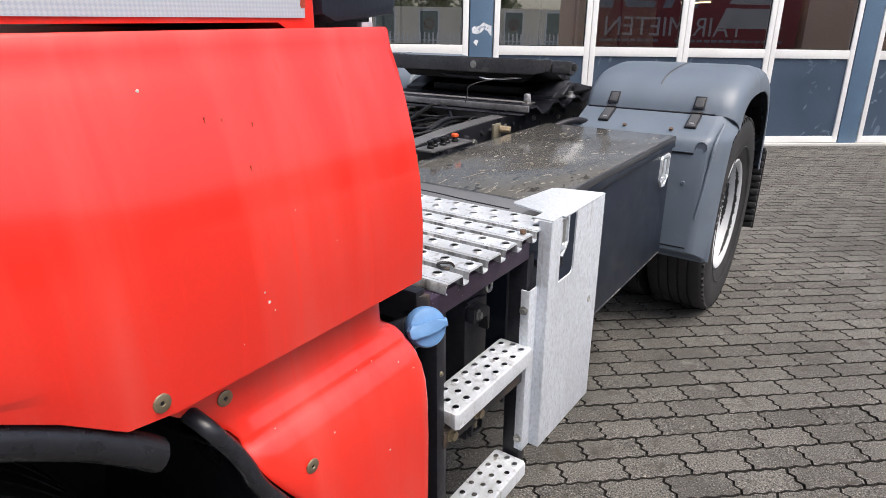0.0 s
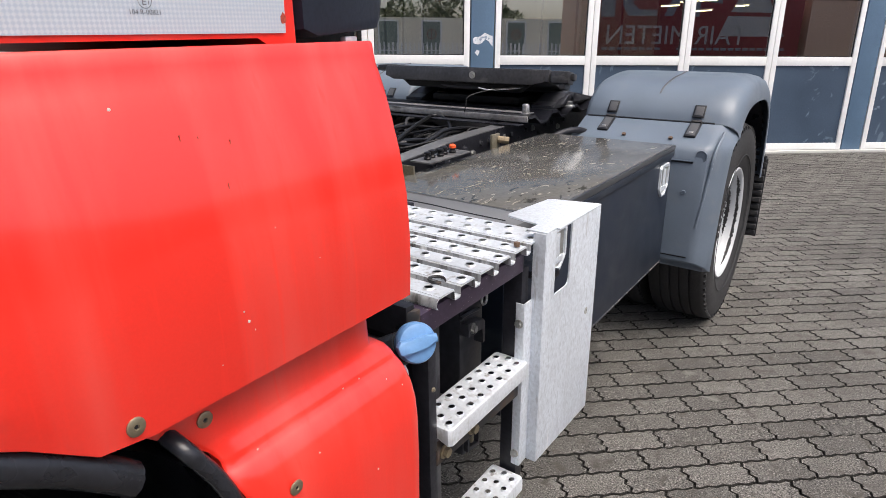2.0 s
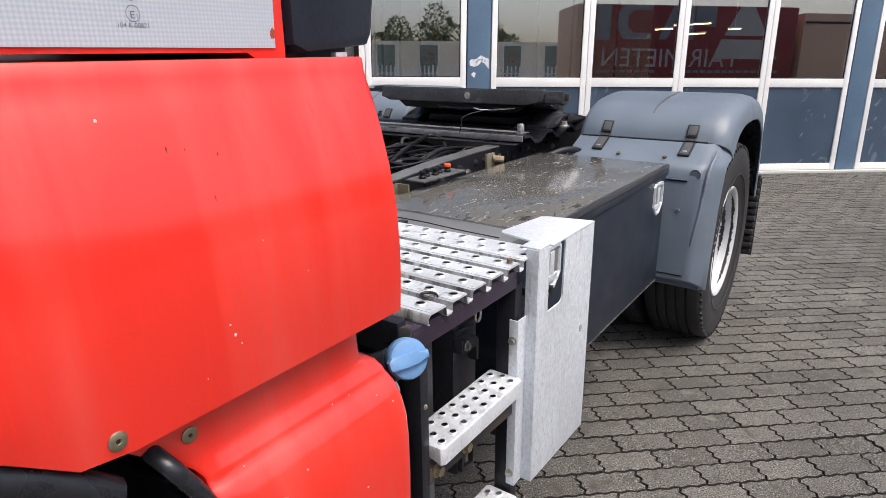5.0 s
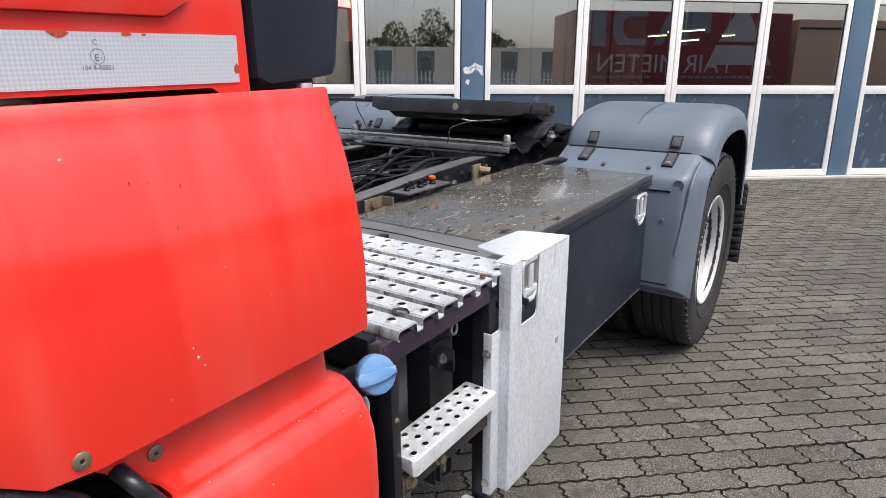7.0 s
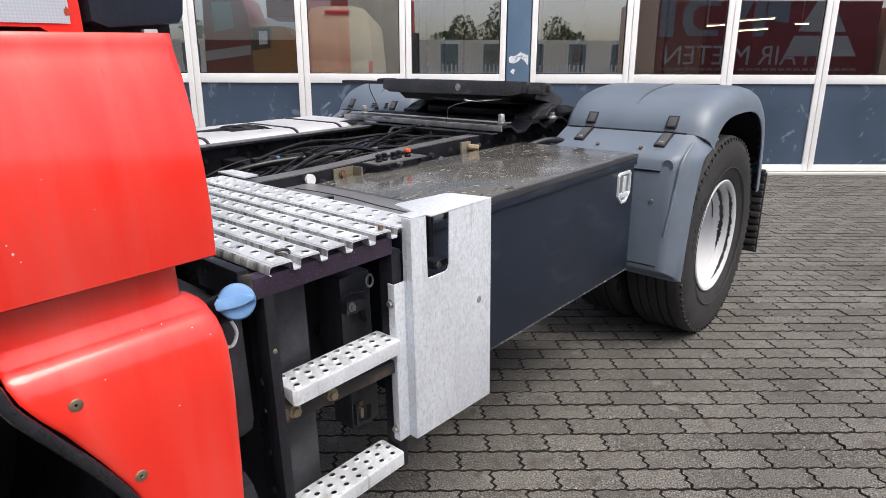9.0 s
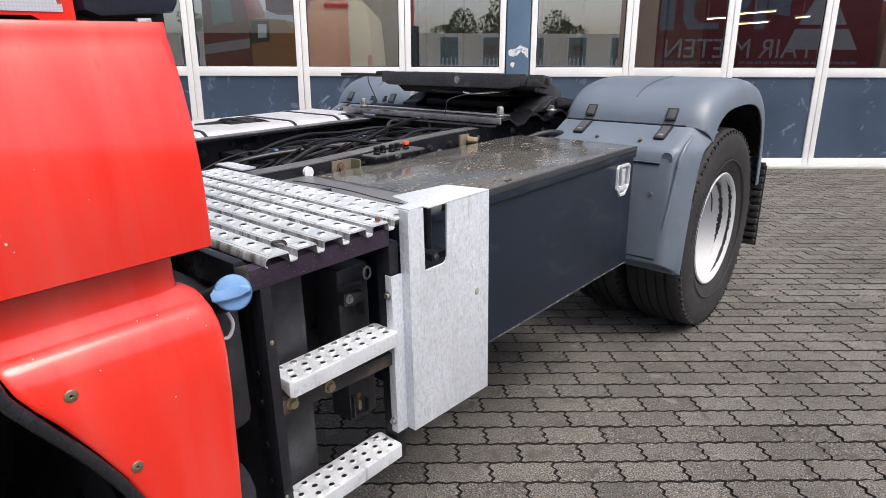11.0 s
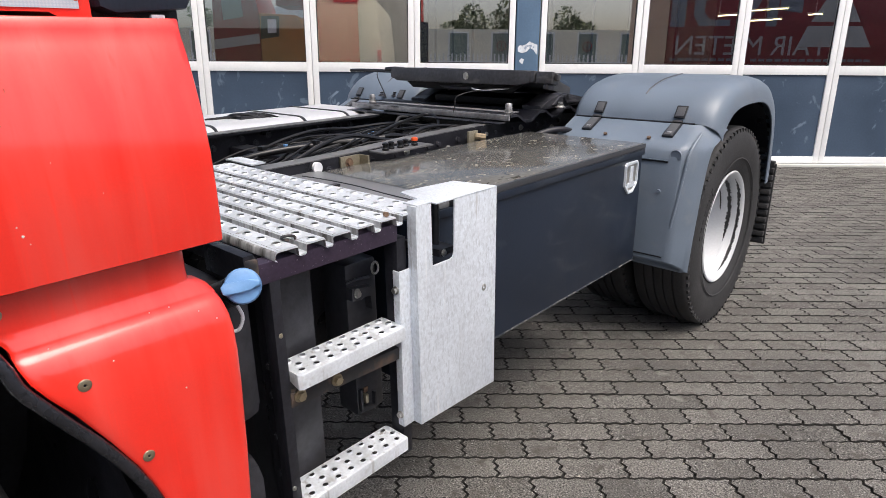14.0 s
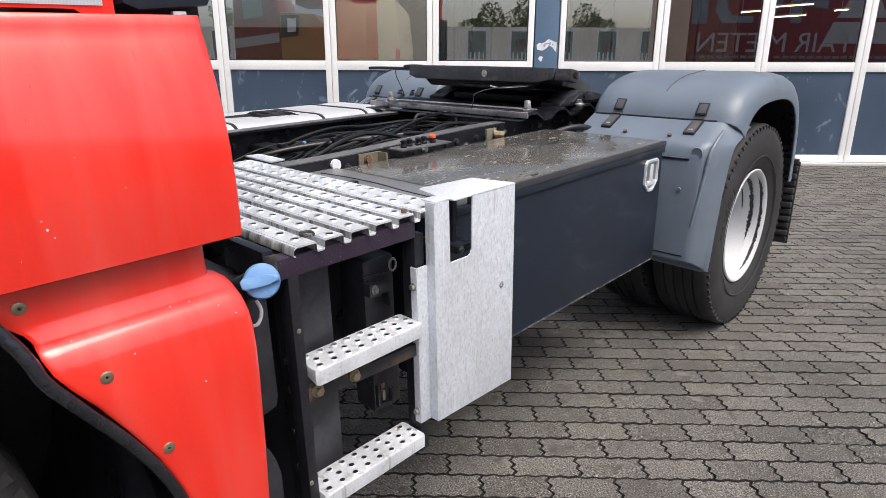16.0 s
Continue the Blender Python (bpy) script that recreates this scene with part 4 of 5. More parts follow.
part("lid_top", prism(bmesh.new(), [(x - 0.008 if k == 0 else x + 0.007 if k == 4 else x, y + 0.008) for k, (x, y) in enumerate(front)] + [(-0.993, 3.086), (-0.400, 3.086)], "z", 0.9035, 0.9058, 0.0008), LIDPAINT, lid, "dark wet lid top with dried mud marks")
part("lid_flange", bx(bmesh.new(), -0.3996, -0.3916, 1.775, 3.090, 0.858, 0.8815, 0.002), BOXPAINT, box)
bm = prism(bmesh.new(), [(-1.03, 1.603), (-0.41, 1.603)] + [(x - 0.012 if k == 0 else x, y - 0.005) for k, (x, y) in enumerate(front)] + [(-1.03, 1.840)], "z", 0.878, 0.9065, 0.008)
part("front_cover", bm, COVERGREY, box, "grey moulded cover beside the walkway")
bm = bmesh.new()
tube(bm, [(-0.98, 1.752, 0.9065), (-0.897, 1.764, 0.9065), (-0.799, 1.770, 0.9065), (-0.701, 1.769, 0.9065), (-0.587, 1.757, 0.9065), (-0.45, 1.750, 0.9065)], 0.0028, 6, 5)
part("cover_groove", bm, PLASTIC, box)


def catch(parent, y0, y1, z0, z1, x, metal=GALV):
    """A paddle catch in a bright shield-shaped bezel."""
    yc, w, h = (y0 + y1) / 2, y1 - y0, z1 - z0

    def outline(s):
        pts = [(-0.5, 0.42), (-0.40, 0.5), (0.40, 0.5), (0.5, 0.42), (0.5, -0.22), (0.18, -0.5), (-0.18, -0.5), (-0.5, -0.22)]
        return [(yc + p * w * s, (z0 + z1) / 2 + q * h * s) for p, q in pts]

    bm = bmesh.new()
    o, i = outline(1.0), outline(0.80)
    rows = [[(x, *p) for p in o], [(x + 0.008, *p) for p in outline(0.97)], [(x + 0.008, *p) for p in outline(0.84)], [(x + 0.001, *p) for p in i]]
    grid(bm, rows, closed=True)
    b = part("catch", bm, metal, parent, "bright metal paddle catch")
    bm = bmesh.new()
    prism(bm, outline(0.81), "x", x + 0.0005, x + 0.0015)
    part("catch_plate", bm, STEEL, b)
    bm = bmesh.new()
    bx(bm, x + 0.001, x + 0.007, yc - 0.12 * w, yc + 0.12 * w, z0 + 0.28 * h, z0 + 0.86 * h, 0.002)
    bx(bm, x + 0.001, x + 0.008, yc - 0.30 * w, yc + 0.30 * w, z0 + 0.20 * h, z0 + 0.34 * h, 0.002)
    part("paddle", bm, metal, b)
    return b


catch(box, 2.925, 3.042, 0.706, 0.842, -0.3995)
catch(box, 1.902, 2.019, 0.706, 0.842, -0.3995)

# chassis rails: wide behind the cab, drawn in towards the rear axle
RAIL_Z = 0.938
RAIL_IN = [(0.95, 0.0), (1.85, 0.0), (2.10, -0.03), (2.45, -0.09), (2.90, -0.13), (5.0, -0.14)]


def rail_x(y):
    return -1.020 + float(np.interp(y, [p[0] for p in RAIL_IN], [p[1] for p in RAIL_IN]))


def rail_loops(prof, mirror):
    ys = [0.95, 1.60, 1.70, 1.80, 1.95, 2.10, 2.28, 2.45, 2.60, 2.75, 3.2, 4.0, 5.0]
    return [[((-2.0 if mirror else rail_x(y)) + (-px if mirror else px), y, RAIL_Z + pz) for px, pz in prof] for y in ys]


for mirror in (False, True):
    prof = [(0.0, 0.0), (-0.08, 0.0), (-0.08, -0.010), (-0.008, -0.010), (-0.008, -0.260), (-0.08, -0.260), (-0.08, -0.270), (0.0, -0.270)]
    bm = bmesh.new()
    grid(bm, rail_loops(prof, mirror), closed=True, cap=True)
    rail = part("chassis_rail", bm, BLACK, truck, "black steel chassis rail with bolt holes")
    bm = bmesh.new()
    grid(bm, rail_loops([(-0.003, 0.0005), (-0.077, 0.0005), (-0.077, 0.003), (-0.003, 0.003)], mirror), closed=True, cap=True)
    part("rail_top", bm, DUSTY_SKYLIT, rail, "dusty worn rail flange with sky light painted into its grey")
    for k in range(26):
        y = 1.75 + 0.075 * k
        z = RAIL_Z - (0.042 if k % 3 else 0.072)
        x = -1.9915 if mirror else rail_x(y) + 0.0005
        if not mirror or k % 4:
            part("rail_bolt", bolt((x, y, z), (1, 0, 0), 0.011, 0.012), STEEL if k % 4 == 0 else INNARD, rail)
for y in (1.15, 2.05, 2.95, 4.3):
    part("cross_member", bx(bmesh.new(), -1.98, -1.17, y, y + 0.10, RAIL_Z - 0.22, RAIL_Z - 0.07, 0.01), BLACK, truck)

# hoses and cable bundles between the rails
assembly(x=(1, -0.36), y=(0.95, 0.10), z=(1, -0.135))
rng = random.Random(4)
for k in range(30):
    x0, x1 = -1.44 + 0.58 * rng.random(), -1.44 + 0.58 * rng.random()
    z0 = 0.985 + 0.07 * rng.random()
    pts = [(x0, 1.55, 0.83 + 0.1 * rng.random()), (x0 + 0.03 * rng.random(), 1.95, z0 - 0.03)]
    for j, y in enumerate((2.2, 2.45, 2.7, 2.95)):
        f = (j + 1) / 5
        pts.append((x0 + (x1 - x0) * f + 0.11 * (rng.random() - 0.5), y + 0.08 * rng.random(), z0 + 0.055 * (rng.random() - 0.3)))
    pts += [(x1, 3.25, z0 - 0.05), (x1 + 0.05, 3.5, z0 - 0.12)]
    part("hose", tube(bmesh.new(), pts, 0.0034 + 0.006 * rng.random() ** 2, 8, 7), HOSE if k % 3 else RUBBER, truck)
part("pipe", tube(bmesh.new(), [(-1.30, 1.72, 0.90), (-1.25, 1.84, 0.99), (-1.18, 2.0, 1.03), (-1.08, 2.3, 1.045), (-1.0, 2.5, 1.05)], 0.015, 10, 8), HOSE, truck, "corrugated black conduit")
part("pipe", tube(bmesh.new(), [(-0.94, 2.30, 1.055), (-1.08, 2.65, 1.085), (-1.20, 2.95, 1.092), (-1.235, 3.035, 1.092), (-1.20, 3.065, 1.088), (-1.12, 3.02, 1.075), (-1.04, 2.93, 1.03)], 0.0085, 10, 8), HOSE, truck, "black conduit with an elbow")
for p in ((-1.16, 2.05, 1.078), (-1.05, 2.45, 1.09), (-1.22, 2.62, 1.07)):
    part("cable_tag", bx(bmesh.new(), p[0] - 0.007, p[0] + 0.007, p[1], p[1] + 0.016, p[2] - 0.030, p[2] - 0.020, 0.002), BLUECAP, truck, "small blue cable tag")
for k in range(7):
    y = 1.75 + 0.21 * k
    part("cable_clip", bx(bmesh.new(), -1.13 - 0.1 * (k % 2), -1.09 - 0.1 * (k % 2), y, y + 0.025, 1.01, 1.045 + 0.01 * (k % 3), 0.004), HOSE, truck)

# air couplings on a small shelf beside the rail
assembly(x=(1, -0.295), y=(0.95, 0.1025), z=(1, -0.128))
shelf = part("coupling_shelf", bx(bmesh.new(), -0.74, -0.655, 2.10, 2.38, 1.062, 1.068, 0.001), DUSTY_SKYLIT, truck)
for k in range(5):
    y = 2.145 + 0.041 * k
    bm = lathe(bmesh.new(), [(0.0, 0.013), (0.007, 0.0145), (0.010, 0.011), (0.018, 0.010), (0.021, 0.0135), (0.026, 0.013), (0.029, 0.007), (0.030, 0.0)], (-0.695 - 0.010 * (k % 2), y, 1.068), "z", 12)
    cp = part("coupling", bm, HOSE, truck, "black plastic air coupling")
    if k == 4:
        part("coupling_cap", lathe(bmesh.new(), [(0.017, 0.0120), (0.019, 0.0142), (0.027, 0.0138), (0.0305, 0.009), (0.032, 0.0)], (-0.695, y, 1.069), "z", 12), ORANGE, cp, "orange plastic cap")
bm = bmesh.new()
bx(bm, -0.735, -0.728, 1.945, 2.045, 1.012, 1.064)
bx(bm, -0.728, -0.68, 2.039, 2.045, 1.012, 1.064)
br = part("angle_bracket", bm, OLIVE, truck, "olive zinc angle bracket")
part("bracket_bolt", bolt((-0.728, 1.985, 1.040), (1, 0, 0), 0.012, 0.012), RUST, br)
part("white_plug", cyl(bmesh.new(), (-0.735, 1.83, 1.045), (-0.715, 1.83, 1.045), 0.020, 20), WHITE, truck, "round white plug on the rail")
assembly(x=(1, -0.36), y=(0.95, 0.1025), z=(1, -0.195))
part("air_spring_hose", tube(bmesh.new(), [(-0.70, 3.05, 0.98), (-0.62, 3.2, 1.075), (-0.55, 3.35, 1.095), (-0.50, 3.5, 1.03)], 0.016, 10, 8), BLACK, truck)
part("rusty_nut", cyl(bmesh.new(), (-0.73, 2.84, 1.103), (-0.69, 2.870, 1.097), 0.016, 8), SANDY, truck)
part("rusty_plate", bx(bmesh.new(), -0.742, -0.73, 2.79, 2.86, 1.05, 1.128, 0.002), OLIVE, truck)

assembly(x=(1, -0.221), y=(0.84, 0.2865), z=(0.985, -0.0827))
# galvanised guard with its slot, folded top and bolted flange
guard = part("guard_plate", prism(bmesh.new(), [(1.47, 0.497), (1.822, 0.487), (1.822, 1.066), (1.622, 1.066), (1.622, 0.932), (1.617, 0.921), (1.606, 0.916), (1.526, 0.916), (1.526, 1.072), (1.474, 1.075), (1.470, 1.070)], "x", -0.004, 0.0, 0.0012), GALV, truck, "galvanised steel guard plate with a cut-out slot")
part("folded_top", prism(bmesh.new(), [(0.0, 1.545), (0.0, 1.822), (-0.006, 1.824), (-0.117, 1.796), (-0.129, 1.784), (-0.148, 1.592), (-0.142, 1.573), (-0.060, 1.550), (-0.050, 1.545)], "z", 1.0665, 1.0705, 0.0015), GALV, guard)
part("front_flange", bx(bmesh.new(), -0.030, -0.0005, 1.466, 1.4698, 0.497, 1.074, 0.001), GALV, guard)
fl = part("bolt_flange", bx(bmesh.new(), -0.047, -0.026, 1.4240, 1.4280, 0.497, 0.920, 0.001), GALV, guard, "narrow galvanised flange with two bolts")
part("flange_web", bx(bmesh.new(), -0.030, -0.026, 1.4282, 1.4658, 0.497, 0.920, 0.0008), GALV, fl)
for z in (0.872, 0.530):
    part("flange_bolt", bolt((-0.0375, 1.4240, z), (0, -1, 0), 0.0070, 0.011), STEEL, fl)
part("countersunk_screw", lathe(bmesh.new(), [(0.0002, 0.010), (0.0012, 0.009), (0.0012, 0.004), (-0.001, 0.003), (-0.001, 0)], (0.0, 1.762, 0.800), "x", 16), STEEL, guard)
part("inner_stay", tube(bmesh.new(), [(-0.075, 1.635, 0.935), (-0.073, 1.635, 0.99), (-0.073, 1.633, 1.055)], 0.011, 12, 5), INNARD, truck)
st = part("stay_bracket", bx(bmesh.new(), -0.185, -0.050, 1.622, 1.6905, 0.905, 0.925, 0.003), INNARD, truck)
part("stay_bolt", bolt((-0.050, 1.640, 0.915), (1, 0, 0), 0.007, 0.006), STEEL, st)
part("strip_top", bx(bmesh.new(), -0.046, -0.0005, 1.472, 1.5255, 1.0735, 1.0770, 0.0012), GALV, guard)
assembly(x=(1, -0.175), y=(0.88, 0.193), z=(1, -0.095))
# walkway of six perforated ribs
def holed(bm, rows, z, r, seg=12, collar=0.0035):
    """A flat plate of cells along y, each with a raised hole. rows: (x0, x1, y0, y1, centres along y)."""
    for x0, x1, y0, y1, cs in rows:
        xc = (x0 + x1) / 2
        edges = [y0] + [(a + b) / 2 for a, b in zip(cs, cs[1:])] + [y1]
        for c, ya, yb in zip(cs, edges, edges[1:]):
            per, ring, lip, low = [], [], [], []
            q = seg // 4
            box_pts = []
            for (xa, yy), (xb, ye) in (((x1, ya), (x1, yb)), ((x1, yb), (x0, yb)), ((x0, yb), (x0, ya)), ((x0, ya), (x1, ya))):
                box_pts += [(xa + (xb - xa) * i / q, yy + (ye - yy) * i / q) for i in range(q)]
            for k in range(seg):
                a = 2 * math.pi * k / seg - math.pi / 4
                dx, dy = math.cos(a), math.sin(a)
                per.append((*box_pts[k], z))
                ring.append((xc + dx * r * 1.32, c + dy * r * 1.32, z))
                lip.append((xc + dx * r, c + dy * r, z + collar))
                low.append((xc + dx * r * 0.99, c + dy * r * 0.99, z + collar - 0.0015))
            vs = [[bm.verts.new(p) for p in q] for q in (per, ring, lip, low)]
            for k in range(seg):
                j = (k + 1) % seg
                for u, v in zip(vs, vs[1:]):
                    bm.faces.new((u[k], u[j], v[j], v[k]))
    return bm


RIB, PITCH = 0.046, 0.0745
for k in range(6):
    wide = RIB if k < 5 else 0.098
    y0 = 1.117 + PITCH * k
    bm = bmesh.new()
    # the rib runs across the truck: cells are laid along x
    n = 17
    x0, x1 = -0.97, -0.072
    cs = [x0 + (x1 - x0) * (j + 0.5) / n + (0.012 if k % 2 else -0.012) for j in range(n)]
    flat = bmesh.new()
    rows = [(y0, y0 + RIB, x0, x1, cs)]
    if k == 5:
        rows = [(y0, y0 + 0.049, x0, x1, cs), (y0 + 0.049, y0 + wide, x0, x1, [c - 0.024 for c in cs])]
    holed(flat, rows, 1.052, 0.0085, 12, 0.0032)
    for v in flat.verts:
        v.co = Vector((v.co.y, v.co.x, v.co.z))
    tmp = bpy.data.meshes.new("tmp")
    flat.to_mesh(tmp)
    flat.free()
    bm.from_mesh(tmp)
    bpy.data.meshes.remove(tmp)
    e = PITCH - RIB
    prof = [(y0, 1.0515), (y0 - 0.003, 1.0490), (y0 - 0.004, 1.0345), (y0 - 0.007, 1.032), (y0 - e / 2, 1.032)]
    if k == 0:
        prof = [(y0, 1.0515), (y0 - 0.005, 1.0500), (y0 - 0.009, 1.0460), (y0 - 0.011, 1.0360), (y0 - 0.006, 1.0330)]
    prof2 = [(y0 + wide, 1.0515), (y0 + wide + 0.003, 1.0490), (y0 + wide + 0.004, 1.0345), (y0 + wide + 0.007, 1.032), (y0 + wide + e / 2, 1.032)]
    if k == 5:
        prof2 = [(y0 + wide, 1.0515), (y0 + wide + 0.003, 1.0500), (y0 + wide + 0.004, 1.0450)]
    for pr in (prof, prof2):
        grid(bm, [[(x, *p) for p in pr] for x in (x0, x1)])
        grid(bm, [[(x, p[0], p[1] - 0.003) for p in pr] for x in (x0, x1)])
        for x in (x0, x1):
            grid(bm, [[(x, *p) for p in pr], [(x, p[0], p[1] - 0.003) for p in pr]])
    grid(bm, [[(x1, y0, 1.052), (x1, y0 + wide, 1.052)], [(x1, y0, 1.048), (x1, y0 + wide, 1.048)]])
    rib = part("walkway_rib", bm, ALU, truck, "perforated aluminium walkway rib")
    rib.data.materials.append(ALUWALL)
    # Faces turned along y take the streaked, shade-darkened colour.
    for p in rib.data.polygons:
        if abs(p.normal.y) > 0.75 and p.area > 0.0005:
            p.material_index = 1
part("walkway_ring", lathe(bmesh.new(), [(0.0, 0.016), (0.003, 0.018), (0.006, 0.016), (0.003, 0.014), (0.0, 0.016)], (-0.115, 1.175, 1.053), "z", 20, (20, 330)), RUSTBLACK, truck, "loose wire ring on the walkway")
part("walkway_bolt", bolt((-0.085, 1.443, 1.052), (0, 0, 1), 0.007, 0.011, False), RUST, truck)
part("walkway_tab", bx(bmesh.new(), -1.02, -0.86, 1.60, 1.66, 1.052, 1.058, 0.002), ALU, truck)

assembly(x=(1, -0.181), y=(0.88, 0.1738), z=(1, -0.088))
# step frame
part("beam", bx(bmesh.new(), -0.115, -0.077, 1.095, 1.50, 0.982, 1.0245, 0.004), BEAM, truck, "dark painted beam wet with drops")
# Black slab added below the walkway; stands for the shade in its holes.
part("deck_support", bx(bmesh.new(), -0.95, -0.13, 1.112, 1.545, 0.978, 1.020, 0.003), BLACK, truck)
part("corner_plate", bx(bmesh.new(), -0.24, -0.088, 1.068, 1.094, 0.983, 1.044, 0.004), BLACK, truck, "black corner plate")
part("rusty_corner", prism(bmesh.new(), [(-0.0878, 1.070), (-0.0775, 1.082), (-0.0775, 1.0945), (-0.0878, 1.0945)], "z", 0.980, 1.036, 0.003), RUSTBLACK, truck, "rusted corner of the step frame")
part("post", bx(bmesh.new(), -0.115, -0.078, 1.116, 1.142, 0.36, 0.988, 0.002), BLACK, truck)
part("post", bx(bmesh.new(), -0.122, -0.078, 1.496, 1.530, 0.40, 0.988, 0.003), BLACK, truck)
part("post_flange", bx(bmesh.new(), -0.156, -0.1155, 1.124, 1.132, 0.34, 0.985, 0.002), BLACK, truck)
for z in (0.784, 0.716, 0.614, 0.52):
    part("post_bolt", bolt((-0.126, 1.124, z), (0, -1, 0), 0.0065, 0.006), INNARD, truck)
part("post_rivet", bolt((-0.0778, 1.130, 0.867), (1, 0, 0), 0.0036, 0.004), OLIVE, truck)
part("post_rivet", bolt((-0.0778, 1.122, 0.505), (1, 0, 0), 0.004, 0.004), STEEL, truck)


def tread(z, y0, y1, x0=-0.165, x1=-0.060):
    bm = bmesh.new()
    w = (x1 - x0 - 0.012) / 3
    rows = []
    n = 8
    p = (y1 - y0 - 0.012) / n
    for k in range(3):
        off = 0.25 if k % 2 else -0.25
        rows.append((x0 + 0.006 + k * w, x0 + 0.006 + (k + 1) * w, y0 + 0.006, y1 - 0.006, [y0 + 0.006 + p * (j + 0.5 + 0.5 * off) for j in range(n)]))
    holed(bm, rows, z, 0.0078, 16, 0.0036)
    # rolled edge and skirt
    loops = []
    for d, h in ((0.006, 0.0), (0.002, -0.0015), (0.0, -0.006), (0.0, -0.034), (0.003, -0.034), (0.003, -0.006)):
        a, b, c, e = x0 + d, x1 - d, y0 + d, y1 - d
        cut = 0.008
        k = max(h, -0.009)
        loops.append([(a + cut, c, z + k), (b - cut, c, z + h), (b, c + cut, z + h), (b, e - cut, z + h), (b - cut, e, z + h), (a + cut, e, z + k), (a, e - cut, z + k), (a, c + cut, z + k)])
    grid(bm, loops, closed=True)
    return part("step", bm, ALU, truck, "perforated aluminium step tread")


assembly(x=(0.82, -0.183), y=(0.88, 0.1738), z=(1, -0.079))
tread(0.769, 1.148, 1.494)
tread(0.462, 1.142, 1.490)
# what shows behind the steps
assembly(x=(1, -0.16), y=(0.88, 0.1738), z=(1, -0.088))
part("back_plate", bx(bmesh.new(), -0.56, -0.54, 1.12, 1.72, 0.38, 1.02), BLACK, truck)
assembly(y=(1, -0.115), z=(1, 0.02))
part("crossbar", prism(bmesh.new(), [(1.290, 0.590), (1.60, 0.576), (1.60, 0.608), (1.290, 0.624)], "x", -0.275, -0.256, 0.003), RUSTBLACK, truck)
for y, z in ((1.311, 0.612), (1.407, 0.606)):
    part("crossbar_bolt", bolt((-0.256, y, z), (1, 0, 0), 0.010, 0.012), BRASS, truck)
assembly(x=(1, -0.114), y=(0.62, 0.5212), z=(0.855, 0.0542))
m1 = part("mount_block", bx(bmesh.new(), -0.36, -0.262, 1.465, 1.62, 0.60, 0.90, 0.012), INNARD, truck, "black moulded mounting block")
part("block_lug", prism(bmesh.new(), [(1.462, 0.838), (1.560, 0.826), (1.572, 0.816), (1.572, 0.755), (1.556, 0.755), (1.556, 0.800), (1.520, 0.804), (1.505, 0.795), (1.462, 0.800)], "x", -0.262, -0.238, 0.003), INNARD, m1)
part("block_bolt", bolt((-0.236, 1.482, 0.822), (1, 0, 0), 0.0105, 0.010), STEEL, m1)
part("block_edge", tube(bmesh.new(), [(-0.256, 1.455, 0.852), (-0.256, 1.50, 0.852), (-0.256, 1.575, 0.846)], 0.0045, 8, 4), INNARD, m1)
part("eye_bolt", lathe(bmesh.new(), [(0.0, 0.018), (0.004, 0.022), (0.008, 0.018), (0.004, 0.014), (0.0, 0.018)], (-0.258, 1.605, 0.868), "x", 20), STEEL, m1)
m2 = part("lower_block", bx(bmesh.new(), -0.34, -0.262, 1.485, 1.63, 0.405, 0.565, 0.012), INNARD, truck, "black moulded lower block")
part("block_clip", bx(bmesh.new(), -0.262, -0.248, 1.512, 1.528, 0.446, 0.478, 0.004), OLIVE, m2)
part("rust_patch", bx(bmesh.new(), -0.262, -0.257, 1.516, 1.538, 0.480, 0.496, 0.002), RUST, m2)
part("block_frame", prism(bmesh.new(), [(1.490, 0.425), (1.575, 0.415), (1.575, 0.470), (1.565, 0.470), (1.565, 0.427), (1.500, 0.435), (1.500, 0.500), (1.490, 0.500)], "x", -0.262, -0.250, 0.002), INNARD, m2)
part("hook_rod", tube(bmesh.new(), [(-0.240, 1.443, 0.600), (-0.238, 1.455, 0.606), (-0.236, 1.50, 0.596), (-0.236, 1.552, 0.586)], 0.004, 8, 5), STEEL, truck)
assembly(x=(1, -0.16), y=(0.88, 0.1738), z=(1, -0.088))
part("cable", tube(bmesh.new(), [(-0.45, 1.18, 0.95), (-0.40, 1.22, 0.84), (-0.42, 1.30, 0.80), (-0.46, 1.36, 0.79)], 0.006, 8, 6), PLASTIC, truck)
part("cable", tube(bmesh.new(), [(-0.42, 1.15, 0.88), (-0.38, 1.25, 0.79), (-0.44, 1.36, 0.70)], 0.005, 8, 6), PLASTIC, truck)

# reservoir with the blue cap
assembly(x=(1, -0.136), y=(1, 0.025), z=(1, -0.079))
tank = part("fluid_tank", bx(bmesh.new(), -0.52, -0.150, 0.96, 1.108, 0.68, 0.965, 0.035), INNARD, truck, "black plastic fluid reservoir")
part("tank_foot", bx(bmesh.new(), -0.52, -0.150, 0.95, 1.10, 0.30, 0.58, 0.05), INNARD, tank)
part("tank_wall", bx(bmesh.new(), -0.40, -0.205, 1.16, 1.288, 0.30, 0.97, 0.02), INNARD, tank)
part("filler_neck", cyl(bmesh.new(), (-0.18, 1.03, 0.95), (-0.115, 1.053, 0.985), 0.027, 20), PLASTIC, tank)
cap_m = look((-0.092, 1.060, 0.998), (0.55, 0.72, 1.26)) @ pose(0, 0, 0, 0, 180, 0)
